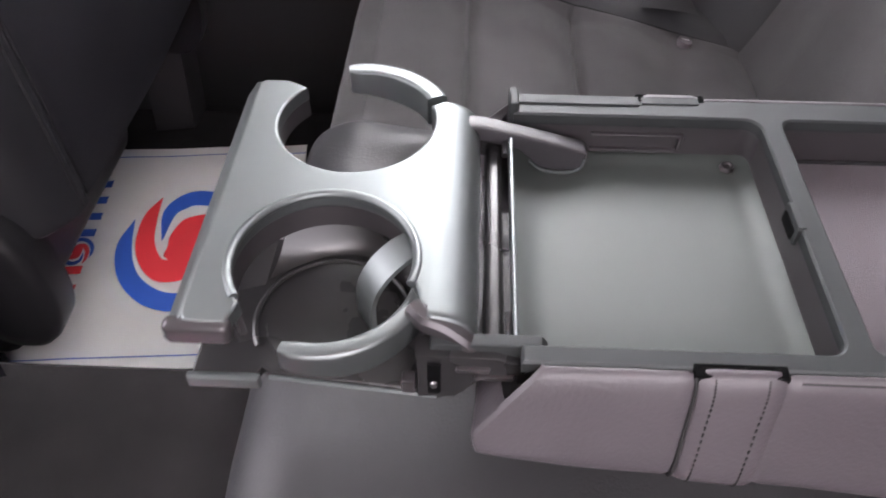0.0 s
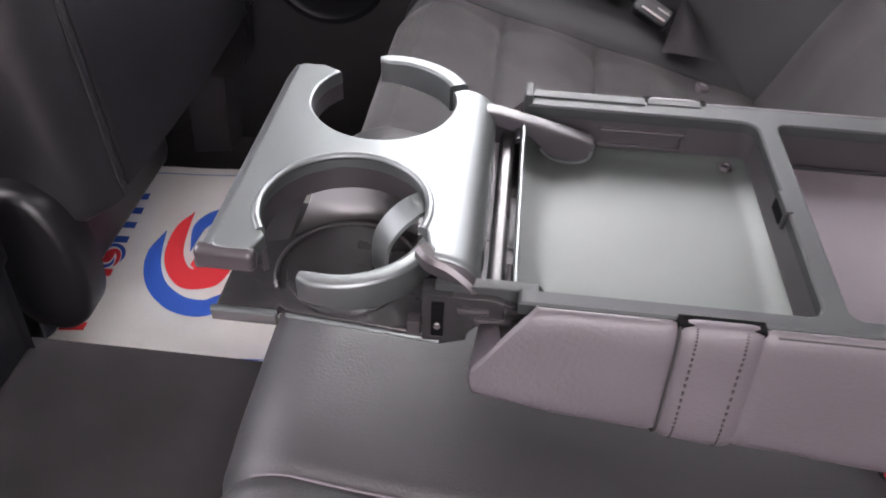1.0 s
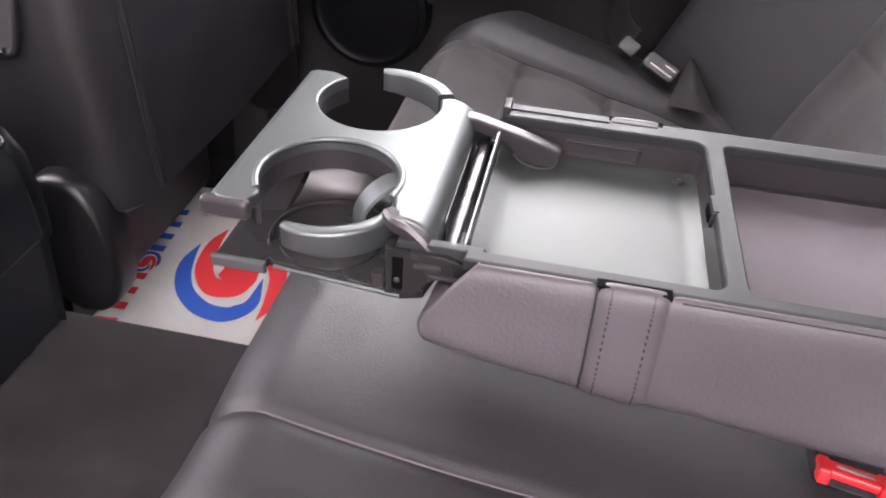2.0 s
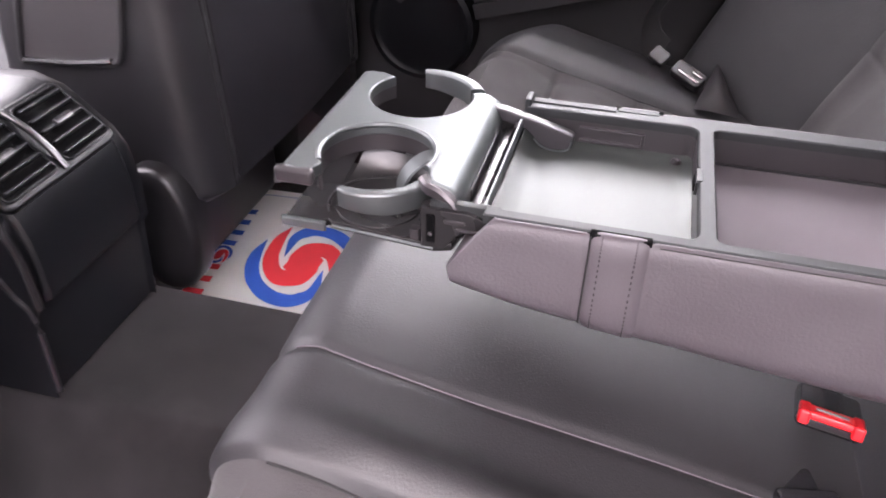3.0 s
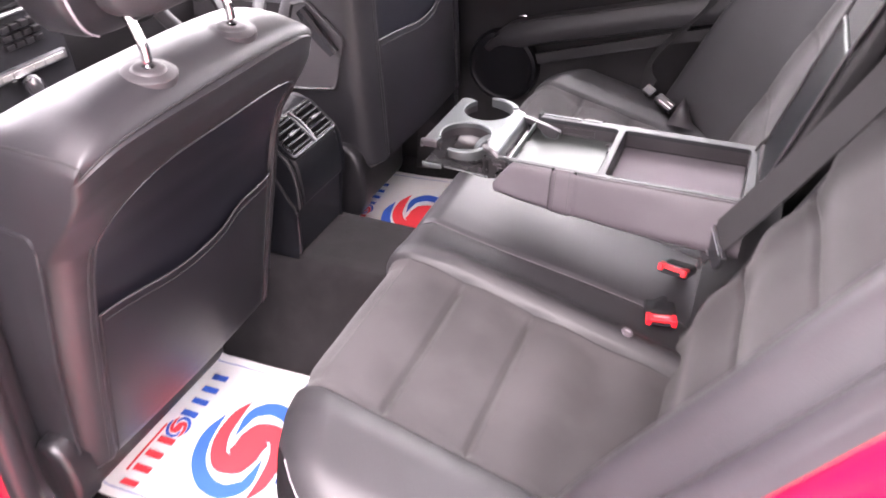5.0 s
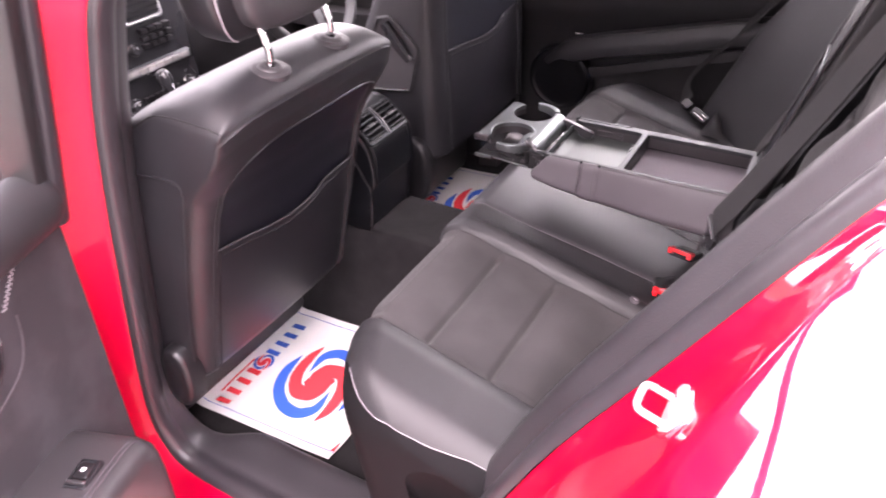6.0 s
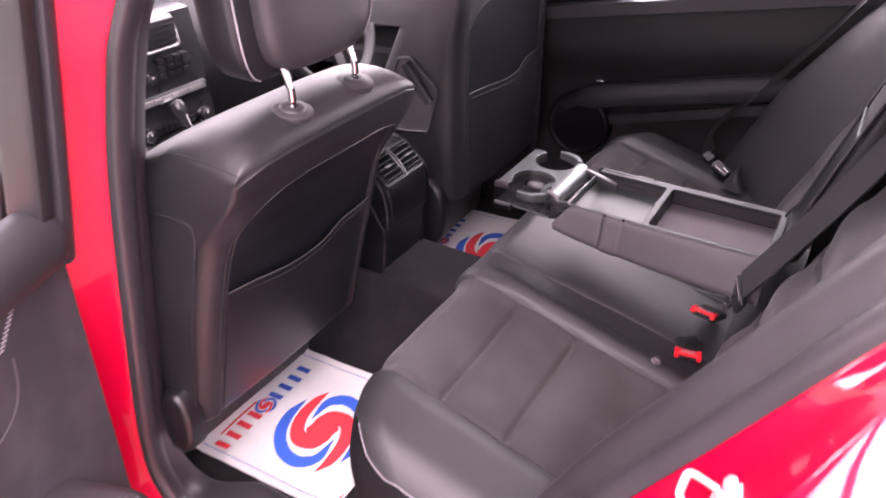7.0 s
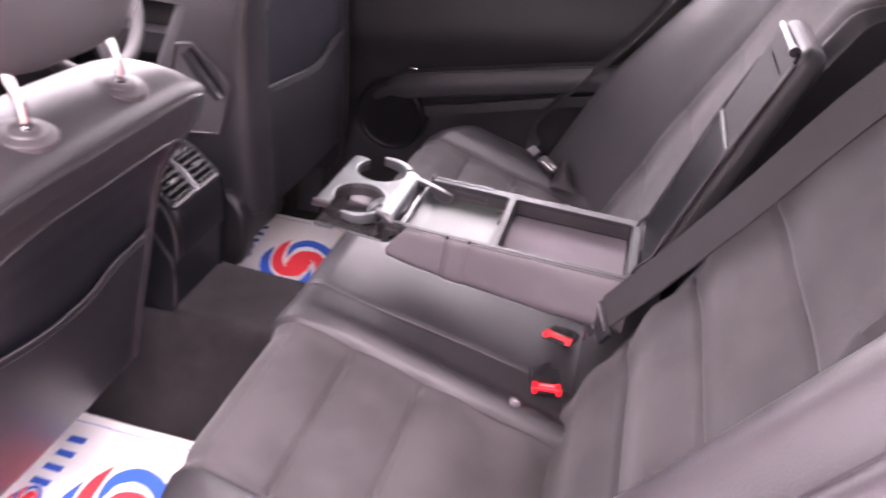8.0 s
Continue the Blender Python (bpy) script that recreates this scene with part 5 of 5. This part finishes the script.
    hr = part("head_restraint", moved(moved(blob(hy + 0.005, 0.146, -0.312, -0.228, 0.757, 0.985, -0.10, bow=0.025), up), inv), SHADED_LEATHER, s)
    pad = blob(hy + 0.005, 0.1465, -0.3125, -0.2275, 0.7565, 0.9855, -0.10, bow=0.025, whole=False)
    for sg in (1, -1):
        line = [pad[k][(4 * sg) % 28].lerp(pad[k][(5 * sg) % 28], 0.5) for k in range(2, 9)]
        part("stitching", moved(moved(tube(smoothed(line, 5), 0.0012, 6), up), inv), THREAD, hr)
    part("rear_shell", moved(moved(blob(hy + 0.005, 0.108, -0.262, -0.190, 0.772, 0.965, -0.10), up), inv), VINYL, hr)
    return s


front_seat(PASSENGER, -1, "black leather front passenger seat with a map pocket")
driver = front_seat(DRIVER, 1, "black leather driver's seat with a map pocket behind")


def seat_lever():
    """Recess with the release lever in the driver's seat's inner side."""
    inv = Matrix.Translation((0.45, -DRIVER["panel"][0], 0))
    y = 0.1425
    corners = [(-0.500, 0.421), (-0.440, 0.4245), (-0.396, 0.430), (-0.382, 0.440), (-0.370, 0.485), (-0.360, 0.525), (-0.366, 0.540), (-0.395, 0.566), (-0.424, 0.590), (-0.434, 0.592), (-0.450, 0.588), (-0.462, 0.578), (-0.482, 0.500), (-0.502, 0.430)]
    rim = smoothed([V(a, y, b) for a, b in corners + corners[:1]], 3)[:-1]
    part("lever_recess", moved(loft([[p + V(0, 0.004, 0) for p in rim], [p + V(0, -0.0012, 0) for p in rim]]), inv), VINYL, driver)
    part("recess_rim", moved(tube([p + V(0, -0.0015, 0) for p in rim], 0.0036, 8, closed=True, up=(0, 1, 0)), inv), LEATHER, driver)
    part("recess_sill", moved(tube(smoothed([(-0.498, y - 0.004, 0.424), (-0.44, y - 0.005, 0.4275), (-0.392, y - 0.004, 0.434)], 5), 0.0034, 8), inv), GLOSS, driver)
    lever = []
    for i, u in enumerate(steps(0, 1, 12)):
        c = V(-0.436 + 0.062 * u, y - 0.010 - 0.004 * math.sin(math.pi * u), 0.580 - 0.074 * u)
        w = 0.0125 * (0.55 + 0.45 * math.sin(math.pi * min(1.0, 0.12 + 0.8 * u)))
        lever.append([c + V(0.76 * w * a, b * 0.008, 0.65 * w * a) for a, b in ((-1, 1), (-1, -0.4), (-0.6, -1), (0.6, -1), (1, -0.4), (1, 1))])
    part("release_lever", moved(loft(lever), inv), GLOSS, driver)


seat_lever()


# ---- centre console with the rear air vents ----
def console():
    c = thing("centre_console", "black centre console with two rear air vents", "console", at=(-0.4, 0, 0.2))
    inv = Matrix.Translation((0.4, 0, -0.2))
    prof = [(-0.356, 0.205), (-0.347, 0.300), (-0.340, 0.310), (-0.338, 0.345), (-0.342, 0.385), (-0.352, 0.402), (-0.392, 0.437), (-0.42, 0.446), (-0.46, 0.444), (-0.60, 0.432), (-0.74, 0.42), (-0.79, 0.36), (-1.25, 0.325), (-1.25, 0.205)]

    def loop(y, d):
        return [V(p.x, y, p.y) for p in inset([V(*q) for q in prof][::-1], d)]
    part("body", moved(loft([loop(-0.094, 0.004), loop(-0.0915, 0.0012), loop(-0.089, 0.0), loop(0.060, 0.0), loop(0.0645, 0.0012), loop(0.067, 0.004)]), inv), CONSOLE, c)
    # slanted vent panel
    p0, p1 = V(-0.344, -0.012, 0.4035), V(-0.391, -0.012, 0.4435)
    up = (p1 - p0).normalized()
    n = V(up.z, 0, -up.x)
    m = Matrix(((0, up.x, n.x, p0.x), (1, up.y, n.y, p0.y), (0, up.z, n.z, p0.z), (0, 0, 0, 1)))
    part("vent_panel", moved(moved(slab(rect(-0.071, 0.070, -0.006, 0.068, 0.010, 5), -0.006, 0.0025, 0.003), m), inv), CONSOLE, c)
    for x0, x1 in ((-0.066, -0.006), (0.007, 0.065)):
        # Flat plate; the vent's shaded depth is put into its black.
        v = part("air_vent", moved(moved(slab(rect(x0, x1, 0.001, 0.062, 0.006, 5), 0.001, 0.0030, 0.0008), m), inv), VENT, c)
        for k in range(5):
            y = 0.0075 + k * 0.0120
            part("slat", moved(moved(box(x0 + 0.003, x1 - 0.003, y - 0.0012, y + 0.0012, 0.0020, 0.0085, 0.0006), m), inv), CONSOLE, v)
        xm = (x0 + x1) / 2
        part("vent_slider", moved(moved(box(xm - 0.011, xm + 0.011, 0.0280, 0.0350, 0.007, 0.0115, 0.002), m), inv), PLASTIC, v)
        part("vent_rim", moved(moved(tube([V(p[0], p[1], 0.0035) for p in rect(x0, x1, 0.001, 0.062, 0.006, 5)], 0.0012, 6, closed=True), m), inv), CONSOLE, v)
    part("bright_bar", moved(moved(sweep(smoothed([(0.0005, -0.002, 0.003), (0.0005, 0.018, 0.0085), (0.0005, 0.040, 0.0095), (0.0005, 0.064, 0.005)], 5), circle(0.0028, 10)), m), inv), DARK_CHROME, c)
    # rounded cover under the vents
    low = [(-0.3455, 0.4020), (-0.3385, 0.3900), (-0.3345, 0.3700), (-0.3330, 0.3450), (-0.3335, 0.3160), (-0.3360, 0.3110)]
    part("lower_cover", moved(loft([[V(x - dx, y, z) for x, z in low] + [V(-0.37, y, 0.311), V(-0.37, y, 0.402)] for y, dx in ((-0.0835, 0.012), (-0.081, 0.004), (-0.077, 0.0), (0.050, 0.0), (0.056, 0.004), (0.059, 0.012))]), inv), CONSOLE, c)
    part("edge_trim", moved(tube(smoothed([(-0.420, -0.091, 0.447), (-0.392, -0.092, 0.438), (-0.350, -0.093, 0.402), (-0.336, -0.093, 0.365), (-0.334, -0.093, 0.314)], 5), 0.0034, 8), inv), PLASTIC, c)
    part("side_rib", moved(tube(smoothed([(-0.425, -0.095, 0.415), (-0.385, -0.095, 0.375), (-0.355, -0.095, 0.325), (-0.342, -0.095, 0.300), (-0.346, -0.095, 0.215)], 5), 0.0028, 8), inv), PLASTIC, c)
    # gear selector and its shiny surround
    part("selector_plate", moved(box(-1.15, -0.80, -0.125, 0.100, 0.322, 0.338, 0.004), inv), SATIN, c)
    lean_on = Matrix.Translation((-0.976, 0.0, 0.338)) @ Matrix.Rotation(radians(-30), 4, "Y")
    part("gear_gaiter", moved(moved(lathe([(0.034, -0.006), (0.026, 0.008), (0.015, 0.016), (0.010, 0.022)], 18), Matrix.Translation((-0.976, 0.0, 0.338))), inv), LEATHER, c)
    knob = [(0.0, 0.010), (0.008, 0.011), (0.011, 0.030), (0.016, 0.050), (0.0205, 0.068), (0.0205, 0.080), (0.0165, 0.090), (0.008, 0.095), (0, 0.096)]
    grip = part("gear_knob", moved(moved(moved(lathe(knob, 22), Matrix.Diagonal((1.15, 0.85, 1, 1))), lean_on), inv), GLOSS, c)
    part("knob_cap", moved(moved(moved(lathe([(0.0, 0.0975), (0.008, 0.0965), (0.014, 0.0935), (0.0175, 0.0895)], 22), Matrix.Diagonal((1.15, 0.85, 1, 1))), lean_on), inv), SATIN, grip)
    part("knob_strip", moved(moved(tube([V(0.0120 + 0.008 * u, 0.0, 0.012 + 0.060 * u) for u in steps(0, 1, 8)], 0.0022, 8, up=(0, 1, 0)), lean_on), inv), CHROME, grip)
    return c


console()


# ---- dashboard ----
def dashboard():
    d = thing("dashboard", "black dashboard with silver trim, dials and vents", "dashboard", at=(-1.3, 0, 0.3))
    inv = Matrix.Translation((1.3, 0, -0.3))
    prof = [(-1.10, 0.30), (-1.08, 0.45), (-1.10, 0.58), (-1.17, 0.68), (-1.35, 0.71), (-1.60, 0.70), (-1.60, 0.0), (-1.20, 0.0)]
    part("body", moved(loft([[V(p[0], y, p[1]) for p in prof[::-1]] for y in steps(-0.66, 0.66, 6)]), inv), DOOR_VINYL, d)
    part("radio_panel", moved(loft([[V(x, y, z) for x, z in ((-1.03, 0.33), (-1.045, 0.50), (-1.07, 0.615), (-1.2, 0.64), (-1.2, 0.30))][::-1] for y in steps(-0.13, 0.13, 2)]), inv), GLOSS, d)
    for y in (-0.108, 0.003):
        v = part("air_vent", moved(box(-1.075, -1.040, y - 0.055, y + 0.055, 0.545, 0.612, 0.006), inv), PLASTIC, d)
        part("vent_frame", moved(tube([V(-1.040 - 0.3 * (p[1] - 0.55), p[0], p[1]) for p in rect(y - 0.055, y + 0.055, 0.545, 0.612, 0.008)], 0.005, 8, closed=True, up=(1, 0, 0)), inv), SATIN, v)
        for k in range(4):
            part("slat", moved(box(-1.058, -1.036, y - 0.050, y + 0.050, 0.556 + 0.0135 * k, 0.559 + 0.0135 * k), inv), GLOSS, v)
    for y, z, r in ((-0.046, 0.484, 0.016), (-0.090, 0.358, 0.021), (0.090, 0.358, 0.021)):
        where = Matrix.Translation((-1.040 + 0.1 * (0.484 - z), y, z)) @ Matrix.Rotation(radians(84), 4, "Y")
        dial = part("dial", moved(moved(lathe([(0.0, 0.016), (r * 0.62, 0.016), (r * 0.70, 0.014), (r * 0.72, 0.0)], 28), where), inv), GLOSS, d)
        part("dial_ring", moved(moved(lathe([(r * 0.80, 0.001), (r * 0.84, 0.005), (r * 0.96, 0.005), (r, 0.001)], 28), where), inv), CHROME, dial)
        part("dial_mark", moved(moved(box(-r * 0.55, -r * 0.2, -0.001, 0.001, 0.016, 0.0168), where), inv), WHITE, dial)
    part("button_strip", moved(box(-1.055, -1.029, -0.115, 0.115, 0.422, 0.444, 0.003), inv), SATIN, d)
    for k in range(8):
        part("button", moved(box(-1.032, -1.0265, -0.108 + 0.027 * k, -0.084 + 0.027 * k, 0.427, 0.439, 0.001), inv), ZINC, d)
    for z in (0.482, 0.500, 0.518):
        for k in range(4):
            part("button", moved(box(-1.055, -1.034, -0.016 + 0.024 * k, 0.004 + 0.024 * k, z - 0.006, z + 0.006, 0.002), inv), PLASTIC, d)
    for k in range(7):
        part("button", moved(box(-1.050, -1.026, -0.058 + 0.0172 * k, -0.044 + 0.0172 * k, 0.350, 0.367, 0.002), inv), PLASTIC, d)
    part("trim_strip", moved(box(-1.094, -1.076, -0.66, -0.14, 0.46, 0.495, 0.004), inv), SATIN, d)
    return d


dashboard()


def steering_wheel():
    w = thing("steering_wheel", "black leather steering wheel with silver spokes", "steering wheel", at=(-0.86, 0.385, 0.56))
    w.rotation_euler = (0, radians(65), 0)
    part("rim", tube([V(0.182 * math.cos(a), 0.182 * math.sin(a), 0) for a in steps(0, 2 * math.pi, 48)[:-1]], 0.0165, 12, closed=True), LEATHER, w)
    part("hub", lathe([(0.0, 0.03), (0.05, 0.028), (0.068, 0.015), (0.07, -0.03)], 24), PLASTIC, w)
    for a in (90, -90, 0):
        part("spoke", moved(box(0.055, 0.172, -0.018, 0.018, -0.006, 0.008, 0.004), Matrix.Rotation(radians(a), 4, "Z")), PLASTIC, w)
    part("column", lathe([(0.04, -0.03), (0.05, -0.06), (0.05, -0.28)], 18), PLASTIC, w)
    return w


steering_wheel()


# ---- printed paper floor mats ----
def paper_mat(cx, cy, turn, length, front, back, curl, print_at, label):
    """Local u runs along the print's lines, v upwards from them; the sheet spans v from front to back."""
    m = thing("paper_floor_mat", label, "floor mat", "paper floor mats", at=(cx, cy, 0.004))
    rot = Matrix.Rotation(radians(-90 + turn), 4, "Z")
    m.matrix_basis = Matrix.Translation((cx, cy, 0.004)) @ rot

    def h(u, v):
        a = curl * sstep(front + 0.07, front, v) ** 1.5
        b = 0.010 * curl / 0.03 * sstep(0.10, 0.17, abs(u)) ** 2
        return a + b + 0.0022 * noise.noise(V(u * 14, v * 14, cx)) + 0.002

    def flat(u, v):
        return V(u, v, h(u, v))
    sheet = grid(flat, steps(-length / 2, length / 2, 40), steps(front, back, 40))
    bmesh.ops.solidify(sheet, geom=sheet.faces[:], thickness=0.0012)
    part("sheet", sheet, PAPER, m)

    def stroke(points, widths, lift=0.0009):
        """A flat band along a 2D curve."""
        pts = [Vector(p) for p in points]
        left, right = [], []
        for i, p in enumerate(pts):
            d = (pts[min(i + 1, len(pts) - 1)] - pts[max(i - 1, 0)]).normalized()
            nrm = V(-d.y, d.x) * widths[i] / 2
            left.append(p + nrm)
            right.append(p - nrm)
        return loft([[V(q.x, q.y, h(q.x, q.y) + lift) for q in (a, a.lerp(b, 0.33), a.lerp(b, 0.67), b)] for a, b in zip(left, right)], closed=False)

    def swoosh(ou, ov, r, mids, widths, lift):
        """A band between two smooth edges, laid on the sheet."""
        pts = [V(*p) for p in mids]
        rims = [[], []]
        for i, p in enumerate(pts):
            d = (pts[min(i + 1, len(pts) - 1)] - pts[max(i - 1, 0)]).normalized()
            for rim, sg in zip(rims, (1, -1)):
                rim.append(p + V(-d.y, d.x) * sg * widths[i] / 2)
        rims = [smoothed(rim, 12) for rim in rims]
        rows = [[V(ou, ov) + a.lerp(b, w) * r for w in steps(0, 1, 6)] for a, b in zip(*rims)]
        return loft([[V(q.x, q.y, h(q.x, q.y) + lift) for q in row] for row in rows], closed=False)

    def emblem(ou, ov, r, name):
        """An S of two halves between two crescents, the same when turned by half."""
        half = [(-0.906, -0.490), (-0.576, -0.575), (-0.105, -0.551), (0.250, -0.400), (0.385, -0.205), (0.330, -0.070), (0.170, -0.010)]
        wide = [0.01, 0.18, 0.232, 0.26, 0.36, 0.50, 0.54]
        ends = [V(-0.513, -0.768), V(-0.117, -0.794), V(0.237, -0.727), V(0.559, -0.561), V(0.801, -0.278), V(0.868, 0.031), V(0.770, 0.225), V(0.570, 0.350), V(0.119, 0.345)]
        body = half + [(0.0, 0.0)] + [(-a, -b) for a, b in half[::-1]]
        part(name + "_red", swoosh(ou, ov, r, body, wide + [0.51] + wide[::-1], 0.0010), PRINT_RED, m, smooth=False)
        for sg in (1, -1):
            part(name + "_blue", swoosh(ou, ov, r, [p * sg for p in ends], (0.01, 0.17, 0.215, 0.23, 0.255, 0.27, 0.25, 0.17, 0.01), 0.0012), PRINT_BLUE, m, smooth=False)
    eu, ev = print_at
    emblem(eu, ev, 0.104, "emblem")
    # row of plain bars where the lettering stands
    u0, v0, pitch, hgt = eu - 0.124, ev - 0.141, 0.0310, 0.031
    for k in range(9):
        if k == 4:
            continue
        u = u0 + pitch * k + (0.003 if k > 4 else 0)
        part("print_bar", stroke([V(u, v0 - hgt / 2), V(u, v0), V(u, v0 + hgt / 2)], [0.0135] * 3), PRINT_BLUE if k < 4 else PRINT_RED, m, smooth=False)
    emblem(u0 + pitch * 4 + 0.002, v0 + 0.001, 0.024, "small_emblem")
    part("small_print_bar", stroke([V(u, v0 - 0.0225) for u in steps(0.01, 0.115, 6)], [0.0040] * 7), PRINT_RED, m, smooth=False)
    for u in (-length / 2 + 0.018, length / 2 - 0.018):
        part("print_line", stroke([V(u, v) for v in steps(front, back, 30)], [0.0016] * 31), PRINT_BLUE, m, smooth=False)
    part("edge_stripe", stroke([V(u, front + 0.020) for u in steps(-length / 2 + 0.020, length / 2 - 0.045, 30)], [0.0065] * 31), PRINT_RED, m, smooth=False)
    part("edge_stripe", stroke([V(u, front + 0.008) for u in steps(0.010, length / 2 - 0.045, 20)], [0.004 + 0.007 * k / 20 for k in range(21)]), PRINT_BLUE, m, smooth=False)
    part("edge_stripe", stroke([V(u, back - 0.005) for u in steps(length / 2 - 0.050, length / 2 - 0.020, 6)], [0.001 + 0.0012 * k for k in range(7)]), PRINT_RED, m, smooth=False)
    return m


paper_mat(-0.368, -0.366, 2.0, 0.340, -0.160, 0.191, 0.022, (0.0078, 0.058), "white paper floor mat printed in red and blue, edge curling")
paper_mat(-0.383, 0.389, 5.0, 0.384, -0.180, 0.180, 0.010, (0.003, 0.042), "white paper floor mat printed in red and blue, lying flat")


# ---- door striker on the body ----
def striker():
    s = thing("door_striker", "bright steel door latch striker on the red pillar", "door striker", at=(0.418, -0.738, 0.618))
    s.rotation_euler = (0, radians(-56), 0)
    hexagon = [(-0.010, -0.020), (0.002, -0.027), (0.020, -0.024), (0.027, -0.010), (0.026, 0.014), (0.016, 0.026), (-0.002, 0.025), (-0.010, 0.016)]
    part("plate", slab(hexagon, -0.004, 0.0028, 0.0012), ZINC, s)
    part("backing", slab(inset(hexagon, -0.0035), -0.006, -0.001, 0.001), BODY_RED, s)
    path = [V(-0.002, 0.016, -0.002), V(-0.009, 0.016, 0.020), V(-0.0105, 0.013, 0.0255), V(-0.011, 0.008, 0.0270), V(-0.011, -0.009, 0.0270), V(-0.0105, -0.014, 0.0255), V(-0.009, -0.017, 0.020), V(-0.002, -0.017, -0.002)]
    part("loop", tube(smoothed(path, 4), 0.0036, 10), ZINC, s)
    for x, y in ((0.013, -0.013), (0.013, 0.013)):
        part("bolt", moved(lathe([(0.0, 0.0055), (0.0045, 0.0055), (0.0060, 0.0035), (0.0075, 0.0022), (0.008, 0.0)], 14), Matrix.Translation((x, y, 0.0026))), ZINC, s)
    return s


striker()
